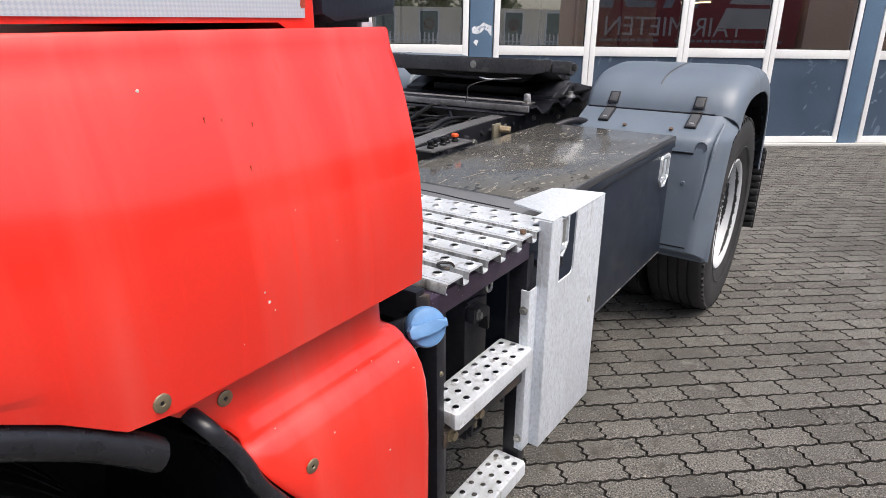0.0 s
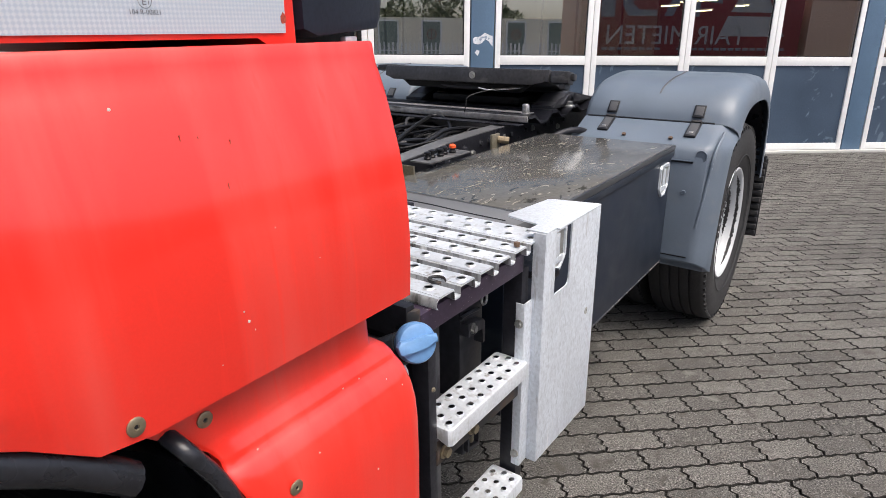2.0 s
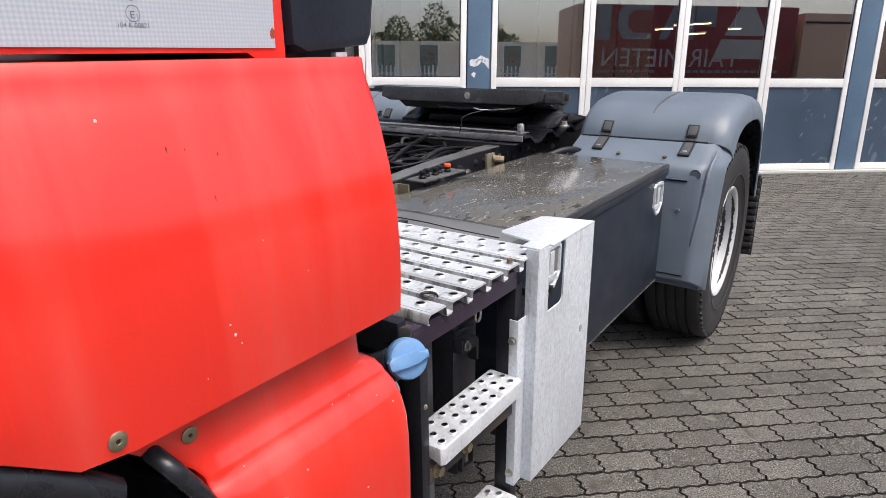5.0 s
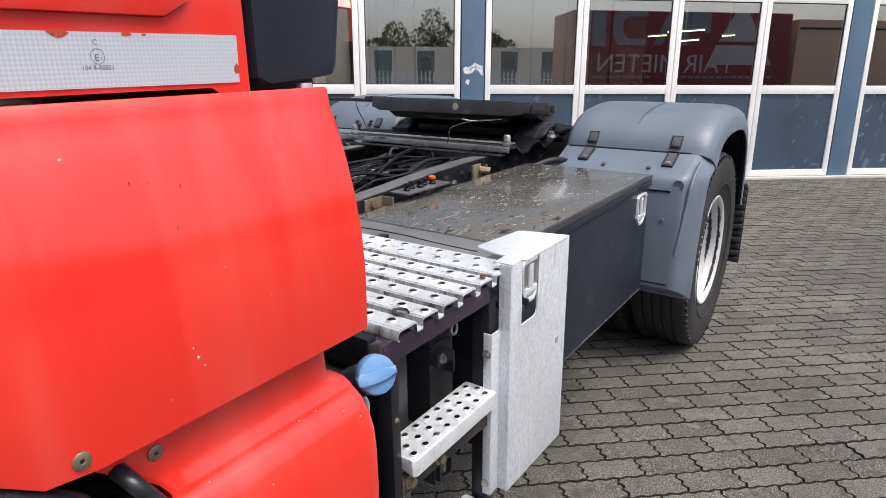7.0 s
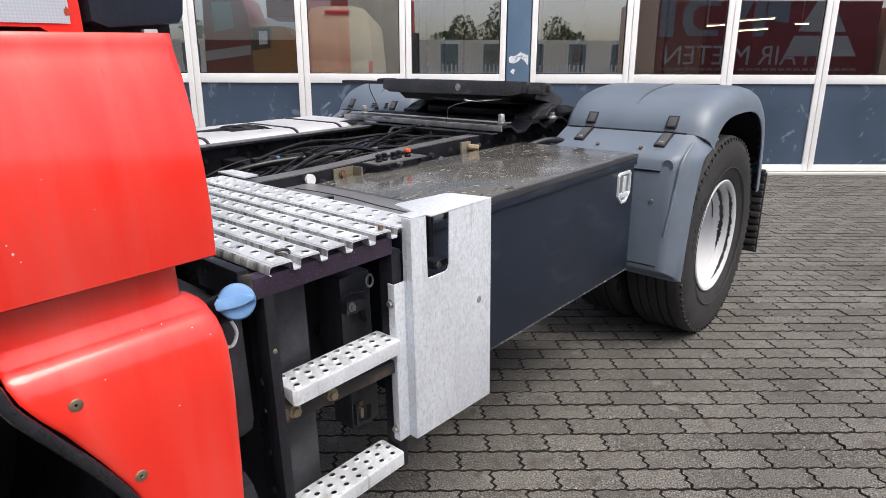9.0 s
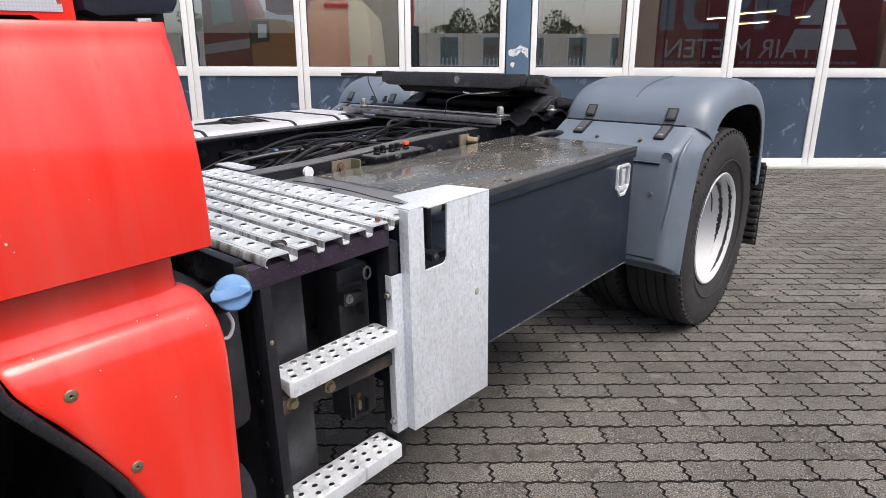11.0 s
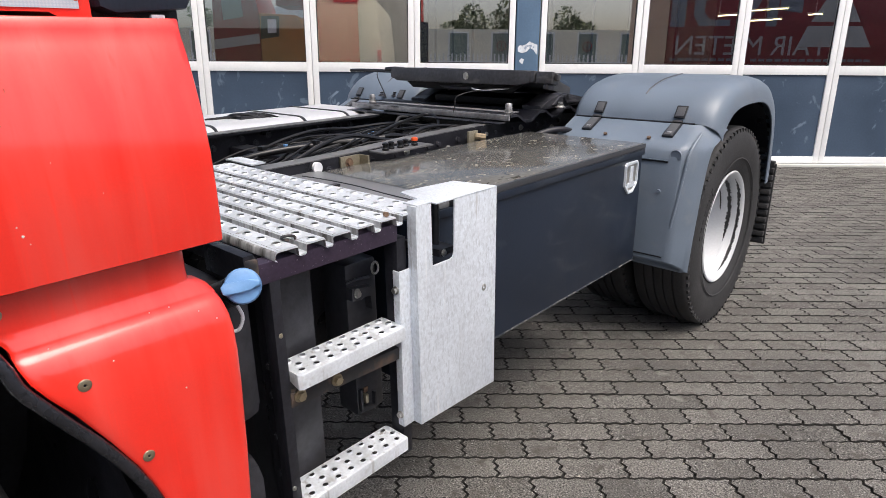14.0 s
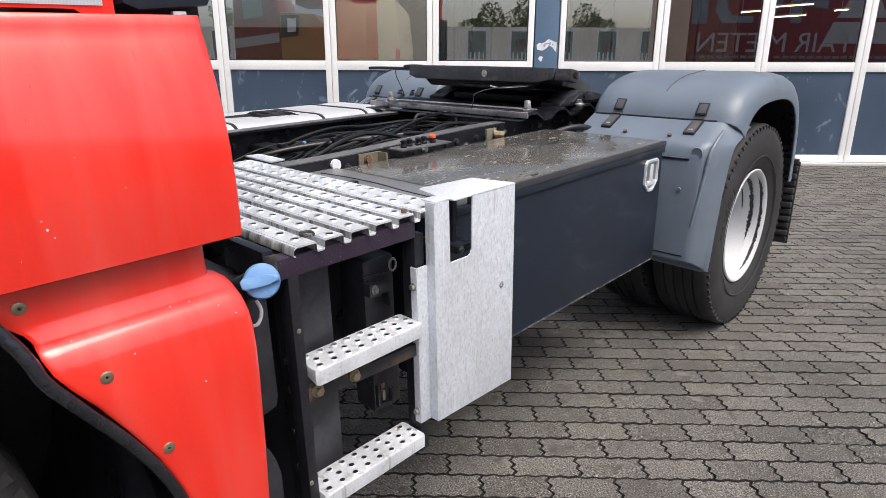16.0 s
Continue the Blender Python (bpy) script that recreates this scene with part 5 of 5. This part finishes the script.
bm = lathe(bmesh.new(), [(-0.014, 0.0), (-0.014, 0.030), (-0.010, 0.0325), (0.004, 0.0325), (0.009, 0.030), (0.011, 0.025), (0.010, 0.0)], (0, 0, 0), "z", 40)
capo = part("filler_cap", bm, BLUECAP, tank, "blue plastic filler cap with a grip bar")
capo.data.transform(FRAME.inverted())
capo.matrix_basis = Matrix.Translation(FRAME.translation) @ cap_m
bm = bmesh.new()
prism(bm, [(-0.030, -0.007), (-0.010, -0.010), (0.012, -0.010), (0.030, -0.013), (0.037, -0.006), (0.036, 0.006), (0.030, 0.011), (0.010, 0.009), (-0.012, 0.008), (-0.030, 0.006)], "z", 0.006, 0.021, 0.004)
grip = part("grip", bm, BLUECAP, capo)
grip.data.transform(FRAME.inverted())
grip.matrix_parent_inverse = Matrix.Identity(4)
grip.matrix_basis = pose(0, 0, 0, 0, 0, 186)
part("cap_strap", tube(bmesh.new(), [(-0.125, 1.06, 0.955), (-0.118, 1.066, 0.93), (-0.122, 1.058, 0.905), (-0.135, 1.045, 0.90)], 0.0035, 8, 6), WHITE, tank, "pale cap strap")


# rear fenders: moulded front section, domed top, latches and flap
def fender_shell(mirror):
    fx = (lambda x: -3.06 - x) if mirror else (lambda x: x)
    top = [(3.440, 0.957), (3.463, 1.003), (3.508, 1.052), (3.585, 1.098), (3.70, 1.130), (3.87, 1.146), (4.05, 1.143), (4.20, 1.118), (4.32, 1.066), (4.405, 0.99), (4.46, 0.89), (4.49, 0.78), (4.51, 0.66), (4.52, 0.53)]
    ctr = (3.95, 0.52)
    rows = []
    for p in smooth_path([(0, *q) for q in top], 3):
        d = Vector((ctr[0] - p.y, ctr[1] - p.z)).normalized()
        rows.append([(fx(x), p.y + d.x * i, p.z + d.y * i) for x, i in ((-0.955, 0.05), (-0.95, 0.015), (-0.925, 0.002), (-0.825, 0.0), (-0.575, 0.0), (-0.385, 0.0), (-0.312, 0.003), (-0.270, 0.014), (-0.243, 0.032), (-0.229, 0.058), (-0.223, 0.095), (-0.222, 0.130), (-0.227, 0.132), (-0.230, 0.095), (-0.248, 0.045), (-0.276, 0.024), (-0.375, 0.012), (-0.925, 0.012))])
    bm = bmesh.new()
    grid(bm, rows)
    f = part("fender", bm, FENDER, truck, "domed grey plastic rear fender", 60)
    # front section: a leaning face, a flank that sweeps back to the wheel, a sloping deck above
    rows = []
    for z, yf, o, w in ((0.345, 3.214, 0.62, 0.05), (0.355, 3.208, 0.64, 0.05), (0.48, 3.210, 0.76, 0.03), (0.66, 3.216, 0.98, 0.01), (0.76, 3.228, 1.10, 0.008), (0.815, 3.238, 1.18, 0.008), (0.850, 3.248, 1.25, 0.010), (0.868, 3.260, 1.30, 0.012), (0.880, 3.278, 1.35, 0.014), (0.892, 3.305, 1.38, 0.018), (0.918, 3.36, 1.32, 0.022), (0.941, 3.41, 1.22, 0.026), (0.953, 3.437, 1.15, 0.028), (0.943, 3.441, 1.15, 0.028)):
        rows.append([(fx(x), yf + c * o + e, z - w * g) for x, c, e, g in ((-0.955, 0, 0.05, 0), (-0.945, 0, 0.01, 0), (-0.925, 0, 0, 0), (-0.60, 0, 0, 0), (-0.315, 0, 0, 0), (-0.292, 0.008, 0, 0.05), (-0.276, 0.024, 0, 0.15), (-0.246, 0.072, 0, 0.55), (-0.235, 0.092, 0, 0.75), (-0.228, 0.112, 0, 0.9), (-0.224, 0.138, 0, 1.0), (-0.230, 0.142, 0, 1.0), (-0.252, 0.10, 0, 1.0), (-0.90, 0.03, 0, 0.5))])
    bm = bmesh.new()
    grid(bm, rows)
    fs = part("front_section", bm, FENDER, f, "moulded grey front section", 24)

    def across(name, x0, x1, y0, y1, z0, z1, mat):
        a, b = sorted((fx(x0), fx(x1)))
        part(name, bx(bmesh.new(), a, b, y0, y1, z0, z1), mat, fs)

    across("seam", -0.925, -0.345, 3.2320, 3.238, 0.805, 0.8115, PLASTIC)
    across("seam_lip", -0.925, -0.345, 3.2315, 3.238, 0.8120, 0.8150, FENDER)
    across("lower_seam", -0.925, -0.318, 3.2055, 3.212, 0.372, 0.377, PLASTIC)
    part("dimple", lathe(bmesh.new(), [(-0.0035, 0.0), (-0.0035, 0.0215), (-0.006, 0.023), (-0.006, 0.0245), (0.002, 0.026)], (fx(-0.317), 3.2465, 0.838), "y", 28), FENDER, fs)
    part("panel_screw", lathe(bmesh.new(), [(-0.005, 0.0), (-0.005, 0.008), (0.0, 0.010)], (fx(-0.367), 3.2175, 0.676), "y", 16), FENDER, fs)
    for x in (-0.69, -0.472):
        part("deck_bolt", bolt((fx(x), 3.302, 0.8925), (0, -0.4, 1), 0.010, 0.010, False), RUST, fs)
    for x in (-0.808, -0.397):
        m = pose(fx(x), 3.384, 0.931, 25, 0, 0)
        lt = part("latch", bx(bmesh.new(), -0.026, 0.026, -0.066, 0.046, -0.003, 0.009, 0.004, m), PLASTIC, fs, "black rubber fender latch")
        part("latch_slit", bx(bmesh.new(), -0.010, 0.010, -0.044, -0.034, 0.006, 0.0120, 0.001, m), STEEL, lt)
        part("latch_tongue", bx(bmesh.new(), -0.023, 0.023, 0.044, 0.058, 0.003, 0.015, 0.003, m), RUBBER, lt)
        part("latch_face", bx(bmesh.new(), -0.019, 0.019, -0.058, 0.038, 0.007, 0.0105, 0.001, m), PLASTICGREY, lt)
        m2 = pose(fx(x), 3.462, 1.003, 54, 0, 0)
        part("latch_keeper", bx(bmesh.new(), -0.026, 0.026, -0.034, 0.030, 0.0, 0.007, 0.003, m2), PLASTIC, lt)
        part("keeper_strap", bx(bmesh.new(), -0.019, 0.019, -0.026, 0.022, 0.006, 0.0090, 0.002, m2), PLASTICGREY, lt)
    line = [(-0.608, 3.535, 1.066), (-0.608, 3.572, 1.088), (-0.603, 3.628, 1.110), (-0.594, 3.70, 1.129), (-0.590, 3.80, 1.1395), (-0.596, 3.93, 1.1455)]
    # Darker grey bead paints the shade along the moulded crease.
    part("moulded_line", tube(bmesh.new(), [(fx(x), y, z + 0.0025) for x, y, z in line], 0.0050, 8, 6), PLASTICGREY, f, "moulded crease with its shade drawn as a dark bead")
    part("moulded_ridge", tube(bmesh.new(), [(fx(x + 0.010), y, z - 0.0025) for x, y, z in line], 0.007, 8, 6), FENDER, f)
    # dark gap between dome and front section
    part("dome_gap", tube(bmesh.new(), [(fx(x), 3.4385, 0.9555) for x in (-0.93, -0.7, -0.5, -0.32)], 0.0045, 6, 4), PLASTIC, f)
    # swept crease on the flank
    part("flank_ridge", tube(bmesh.new(), [(fx(-0.262), 3.375, 0.925), (fx(-0.268), 3.275, 0.850), (fx(-0.277), 3.243, 0.727), (fx(-0.287), 3.227, 0.619), (fx(-0.298), 3.219, 0.519)], 0.007, 8, 6), FENDER, fs)
    # flap with cross ribs
    a, b = sorted((fx(-0.90), fx(-0.213)))
    fl = part("mud_flap", bx(bmesh.new(), a, b, 4.531, 4.544, 0.125, 0.62, 0.003), RUBBER, f, "black ribbed rubber mud flap")
    for k in range(12):
        z = 0.14 + 0.043 * k
        part("flap_rib", bx(bmesh.new(), a + 0.01, b - 0.006, 4.505 - (0.01 if k % 2 else 0), 4.531, z, z + 0.026, 0.003), RUBBER, fl)
    bm = bmesh.new()
    grid(bm, [[(x, ctr[0] + 0.575 * math.cos(radians(t)), 0.46 + 0.60 * math.sin(radians(t))) for t in range(0, 150, 10)] for x in (fx(-0.90), fx(-0.26))])
    part("liner", bm, BLACK, f)
    for k in range(9):
        part("liner_rib", bx(bmesh.new(), a + 0.02, b - 0.045, 4.470 - 0.012 * k * k / 14, 4.500 - 0.012 * k * k / 14, 0.55 + 0.048 * k, 0.575 + 0.048 * k, 0.003), RUBBER, f)
    return f


assembly()
fender_shell(False)
fender_shell(True)

# fifth wheel, tipped back on its pedestals over a corrugated mounting plate
assembly()
tip = Matrix.Translation((-1.575, 3.23, 1.185)) @ Matrix.Rotation(radians(-11), 4, "X")


def tipped(bm):
    bmesh.ops.transform(bm, matrix=tip, verts=bm.verts)
    return bm


half = [(0.0, 0.0), (0.515, 0.0), (0.522, 0.012), (0.505, 0.12), (0.44, 0.34), (0.34, 0.66), (0.26, 0.78), (0.12, 0.82), (0.07, 0.48), (0.0, 0.46)]
outline = half + [(-x, y) for x, y in reversed(half[1:-1])]
fifth = part("fifth_wheel", tipped(prism(bmesh.new(), outline, "z", -0.060, 0.0, 0.008)), PLATE, truck, "black greased fifth wheel plate tipped back")
part("front_lip", tipped(prism(bmesh.new(), [(-0.50, -0.006), (-0.505, -0.058), (-0.455, -0.076), (0.42, -0.076), (0.49, -0.062), (0.495, -0.006)], "y", -0.004, 0.010, 0.003)), PLATE, fifth, "bevelled front edge of the plate")
part("wing_block", tipped(bx(bmesh.new(), 0.530, 0.625, -0.008, 0.06, -0.064, -0.004, 0.010)), PLATE, fifth)
part("wing_bridge", tipped(bx(bmesh.new(), 0.500, 0.545, 0.01, 0.06, -0.050, -0.006, 0.006)), PLATE, fifth)
part("wing_lug", tipped(bx(bmesh.new(), 0.618, 0.645, 0.01, 0.045, -0.046, -0.012, 0.010)), PLATE, fifth)
part("wing_tail", tipped(bx(bmesh.new(), 0.575, 0.605, 0.0, 0.06, -0.088, -0.060, 0.008)), PLATE, fifth)
part("grease_nipple", bolt((-1.495, 3.2155, 1.148), (0, -1, 0), 0.013, 0.008), STEEL, fifth)
part("release_handle", tube(bmesh.new(), [(-2.02, 3.30, 1.150), (-2.13, 3.27, 1.158), (-2.34, 3.23, 1.162), (-2.46, 3.22, 1.160)], 0.010, 8, 4), PLASTIC, fifth)
part("handle_grip", tube(bmesh.new(), [(-2.03, 3.27, 1.168), (-2.10, 3.262, 1.170), (-2.17, 3.262, 1.166)], 0.017, 8, 4), HOSE, fifth)
part("handle_hook", tube(bmesh.new(), [(-2.24, 3.25, 1.165), (-2.22, 3.23, 1.12), (-2.17, 3.23, 1.04), (-2.15, 3.23, 1.00)], 0.003, 6, 5), PLASTIC, fifth)
part("cross_rib", prism(bmesh.new(), [(-2.02, 1.112), (-1.96, 1.070), (-1.24, 1.062), (-1.16, 1.108)], "y", 3.275, 3.30, 0.004), GREASE, fifth)
part("lock_body", bx(bmesh.new(), -1.86, -1.29, 3.36, 3.70, 0.99, 1.030, 0.012), GREASE, fifth)
part("lock_bar", tube(bmesh.new(), [(-1.93, 3.30, 1.095), (-1.59, 3.28, 1.080), (-1.29, 3.30, 1.088)], 0.012, 8, 4), INNARD, fifth)
for x in (-1.150, -1.985):
    bm = bmesh.new()
    prism(bm, [(3.34, 0.978), (3.92, 0.978), (3.92, 0.998), (3.80, 1.012), (3.66, 1.038), (3.56, 1.055), (3.50, 1.052), (3.42, 1.012), (3.34, 1.000)], "x", x - 0.06, x + 0.06, 0.012)
    ped = part("pedestal", bm, INNARD, fifth, "black cast fifth wheel pedestal", 12)
    part("pedestal_web", prism(bmesh.new(), [(3.45, 0.998), (3.82, 0.995), (3.70, 1.022), (3.58, 1.042), (3.51, 1.038)], "x", x + 0.055, x + 0.072, 0.004), INNARD, ped)
    part("pivot_pin", cyl(bmesh.new(), (x - 0.07, 3.56, 1.030), (x + 0.085, 3.56, 1.030), 0.018, 16), INNARD, ped)
# low nuts on broad washers
for x, y in ((-2.405, 3.43), (-2.32, 3.47), (-2.25, 3.50), (-1.55, 3.47), (-1.465, 3.50), (-1.335, 3.50), (-1.045, 3.46), (-1.03, 3.78)):
    st = part("mount_washer", lathe(bmesh.new(), [(0.0, 0.0), (0.0, 0.027), (0.007, 0.026), (0.010, 0.019), (0.016, 0.0185), (0.016, 0.0)], (x, y, 0.986), "z", 14), STEEL if x > -1.6 else INNARD, truck)
    part("washer_nut", bolt((x, y, 1.001), (0, 0, 1), 0.014, 0.014, False), STEEL if x > -1.6 else INNARD, st)
pr = []
for k in range(15):
    pr.append((3.03 + 0.062 * k, 0.984 if k % 4 in (0, 1) else 0.948))
mount = part("mounting_plate", prism(bmesh.new(), pr + [(y, z - 0.012) for y, z in reversed(pr)], "x", -2.23, -1.055), BLACK, truck, "corrugated black mounting plate")
# Two pale strips paint the sky reflection on the plate's faces.
part("plate_edge", bx(bmesh.new(), -2.23, -1.060, 3.018, 3.029, 0.956, 0.985, 0.003), ZINCSHEEN, mount, "bright front edge painted for the sky it reflects")
part("plate_strip", bx(bmesh.new(), -2.16, -1.09, 3.10, 3.145, 0.9850, 0.9905, 0.002), ZINCSHEEN, mount, "pale grey strip painted for sky reflected on the plate")
part("plate_strip", bx(bmesh.new(), -2.20, -1.07, 2.955, 3.010, 0.946, 0.9505, 0.002), BLACK, mount)
for x, y in ((-2.09, 3.062), (-1.092, 3.062)):
    m = part("mount_stud", lathe(bmesh.new(), [(0.0, 0.0), (0.0, 0.022), (0.010, 0.023), (0.014, 0.017), (0.046, 0.017), (0.052, 0.013), (0.052, 0.0)], (x, y, 0.985), "z", 14), ZINCSHEEN, mount, "dull zinc stud")
    part("stud_nut", bolt((x, y, 0.986), (0, 0, 1), 0.021, 0.020, False), STEEL, m)
part("wire", tube(bmesh.new(), [(-1.415, 3.02, 0.975), (-1.405, 3.02, 1.02), (-1.395, 3.03, 1.06), (-1.33, 3.12, 1.085), (-1.20, 3.25, 1.095)], 0.0026, 6, 6), RUBBER, truck)
part("pale_cable", tube(bmesh.new(), [(-1.46, 3.225, 1.084), (-1.40, 3.21, 1.078), (-1.32, 3.215, 1.082), (-1.22, 3.235, 1.092)], 0.0035, 8, 5), WHITE, truck)

# fuel tank on the far side, with straps
assembly(x=(1, -0.40), y=(1, -0.05), z=(1, -0.203))
def rounded(x0, x1, z0, z1, r, n=6):
    pts = []
    for cx, cz, a in ((x1 - r, z1 - r, 0), (x0 + r, z1 - r, 90), (x0 + r, z0 + r, 180), (x1 - r, z0 + r, 270)):
        pts += [(cx + r * math.cos(radians(a + 90 * k / n)), cz + r * math.sin(radians(a + 90 * k / n))) for k in range(n + 1)]
    return pts


ft = part("fuel_tank", prism(bmesh.new(), rounded(-2.34, -1.66, 0.52, 1.150, 0.10), "y", 1.25, 3.15, 0.01), ALUTANK, truck, "pale aluminium fuel tank")
for y in (2.10, 2.62, 2.92):
    part("tank_strap", prism(bmesh.new(), rounded(-2.346, -1.654, 0.514, 1.156, 0.105), "y", y, y + 0.014), PLASTIC, ft)
assembly(x=(1, -0.62), y=(1, 0.0), z=(1, -0.208))
clamp = part("hose_clamp", bx(bmesh.new(), -1.76, -1.66, 2.30, 2.40, 1.150, 1.170, 0.004), PLASTIC, truck)
part("clamp_hose", tube(bmesh.new(), [(-1.65, 2.42, 1.145), (-1.66, 2.38, 1.168), (-1.70, 2.34, 1.176), (-1.75, 2.30, 1.172), (-1.775, 2.29, 1.160)], 0.009, 8, 6), PLASTIC, clamp)
for k in range(5):
    part("clamp_hose", tube(bmesh.new(), [(-1.60 - 0.02 * k, 2.50 - 0.03 * k, 1.150), (-1.66 - 0.012 * k, 2.47 - 0.04 * k, 1.166 + 0.004 * (k % 3)), (-1.74, 2.40 - 0.03 * k, 1.176 - 0.003 * k), (-1.80, 2.37 - 0.05 * k, 1.158)], 0.006, 8, 6), HOSE, clamp)
part("clamp_hose", tube(bmesh.new(), [(-1.645, 2.46, 1.14), (-1.665, 2.43, 1.166), (-1.72, 2.39, 1.176), (-1.76, 2.35, 1.164)], 0.007, 8, 6), PLASTIC, clamp)

# stone chips in the red paint
assembly(x=(1, -0.1475), y=(0.92, 0.1264), z=(1.006, -0.0876))
for y, z, r in ((0.705, 1.172, 0.0018), (0.712, 1.160, 0.0010), (0.70, 1.185, 0.0012), (0.615, 1.394, 0.0018), (0.76, 1.26, 0.0007), (0.82, 1.21, 0.0007), (0.665, 1.138, 0.0008)):
    chip(y, z, r, panel_x(z, y) + 0.0002)
assembly()
for y, z, r in ((0.943, 0.795, 0.0016), (0.848, 0.881, 0.0012), (0.919, 0.927, 0.0013), (0.950, 0.926, 0.0012), (0.991, 0.909, 0.0011), (1.016, 0.890, 0.0012), (0.776, 0.922, 0.001)):
    xs = np.interp(z, LOW_Z[::-1], LOW_X[::-1])
    chip(y, z, r, float(xs) + 0.0002, parent=fair)
assembly(x=(1, -0.1475), y=(0.92, 0.1264), z=(1.006, -0.0876))
for y, z, h in ((0.674, 1.362, 0.0040), (0.730, 1.352, 0.0030), (0.713, 1.312, 0.0035), (0.694, 1.361, 0.0016)):
    x = panel_x(z, y)
    part("paint_scratch", prism(bmesh.new(), [(y - 0.0005, z - h), (y + 0.0006, z - h * 0.7), (y + 0.0004, z + h), (y - 0.0006, z + h * 0.8)], "x", x - 0.002, x + 0.0006), RUSTRED, side)

# ---- paving: interlocking wavy stones in half bond ----
L_STONE, W_STONE, GAP = 0.226, 0.1127, 0.0078
ROW_V0, JOINT_U0 = 2.018, 0.757


def stone_outline(g):
    """Wavy long sides and zigzag short sides, that lock into their neighbours."""
    l, w = L_STONE, W_STONE
    short = [(-0.5, -0.004), (-0.27, 0.0085), (-0.09, -0.0065), (0.09, 0.0065), (0.27, -0.0085), (0.5, 0.004)]
    wave = [0.0, 0.0038, 0.0, -0.0038]
    right = [(l / 2 + d - g, max(-w / 2 + g, min(w / 2 - g, f * w))) for f, d in short]
    left = [(-l / 2 + d + g, max(-w / 2 + g, min(w / 2 - g, f * w))) for f, d in short]
    topw = [(l / 2 - l * k / 16, w / 2 - g + wave[k % 4]) for k in range(1, 16)]
    botw = [(-l / 2 + l * k / 16, -w / 2 + g + wave[(16 - k) % 4]) for k in range(1, 16)]
    return right + topw + left[::-1] + botw


def stone_points():
    rings = [(stone_outline(GAP * 0.5), -0.013), (stone_outline(GAP * 0.5), -0.0022), (stone_outline(GAP * 0.5 + 0.0016), 0.0)]
    return [[(x, y, z) for x, y in o] for o, z in rings]


RINGS = stone_points()
N_OUT = len(RINGS[0])


def stone_faces(base):
    fs = []
    for a in range(2):
        for k in range(N_OUT):
            j = (k + 1) % N_OUT
            fs.append((base + a * N_OUT + k, base + a * N_OUT + j, base + (a + 1) * N_OUT + j, base + (a + 1) * N_OUT + k))
    fs.append(tuple(base + 2 * N_OUT + k for k in range(N_OUT)))
    return fs


pavement = tagged(link("pavement", bx(bmesh.new(), -9, 14, -7, WALL_V - 0.10, -0.026, -0.0125), JOINT), "grey wavy interlocking concrete pavers with dark sandy joints", "pavement", "", "structure")
pavement.matrix_world = YARD
pave_rng = random.Random(11)
near_mesh = bpy.data.meshes.new("paver")
near_mesh.from_pydata([p for ring in RINGS for p in ring], [], stone_faces(0))
near_mesh.materials.append(STONE)
near_mesh.materials.append(JOINT)
near_mesh.polygons.foreach_set("material_index", [1] * (2 * N_OUT) + [0])
all_verts, all_faces = [], []
for row in range(-60, 64):
    v = ROW_V0 + W_STONE * (row + 0.5)
    if v > WALL_V - 0.15 or v < -4.5:
        continue
    shift = JOINT_U0 + (L_STONE / 2 if row % 2 == 0 else 0.0) + L_STONE / 2
    for col in range(-34, 56):
        u = shift + L_STONE * col
        if not -7.5 < u < 12.5:
            continue
        dz = pave_rng.gauss(0, 0.0009)
        ta, tb, tw = pave_rng.gauss(0, 0.006), pave_rng.gauss(0, 0.008), pave_rng.gauss(0, 0.005)
        if 0.55 < u < 3.1 and 1.85 < v < 4.2:
            ob = new("paver", near_mesh)
            ob.parent = pavement
            ob.matrix_basis = Matrix.Translation((u, v, dz)) @ Euler((tb, ta, tw)).to_matrix().to_4x4()
            continue
        n = len(all_verts)
        for ring in RINGS:
            for x, y, z in ring:
                all_verts.append((u + x - y * tw, v + y + x * tw, dz + z + x * ta + y * tb))
        all_faces += stone_faces(n)
me = bpy.data.meshes.new("paver_field")
me.from_pydata(all_verts, [], all_faces)
me.materials.append(STONE)
me.materials.append(JOINT)
me.polygons.foreach_set("material_index", ([1] * (2 * N_OUT) + [0]) * (len(all_faces) // (2 * N_OUT + 1)))
field = new("paver_field", me)
field.parent = pavement
field["kind"] = "stuff"

# loose grit and crumbs lying on the stones
grit_rng = random.Random(23)
gv, gf = [], []
for _ in range(420):
    u, v = grit_rng.uniform(0.2, 7.5), grit_rng.uniform(1.6, 9.0)
    r = 0.0022 + 0.0040 * grit_rng.random() ** 3
    n = len(gv)
    a0 = grit_rng.uniform(0, 6.28)
    for k in range(4):
        a = a0 + 1.571 * k
        q = r * grit_rng.uniform(0.7, 1.2)
        gv.append((u + q * math.cos(a), v + q * math.sin(a), 0.0005))
    gv.append((u + 0.2 * r, v, 0.0010 + r * grit_rng.uniform(0.6, 1.1)))
    gf += [(n + k, n + (k + 1) % 4, n + 4) for k in range(4)]
me = bpy.data.meshes.new("grit")
me.from_pydata(gv, [], gf)
me.materials.append(GRIT)
grit = tagged(new("grit", me), "pale loose grit scattered over the paving stones", "grit", "", "stuff")
grit.matrix_world = YARD
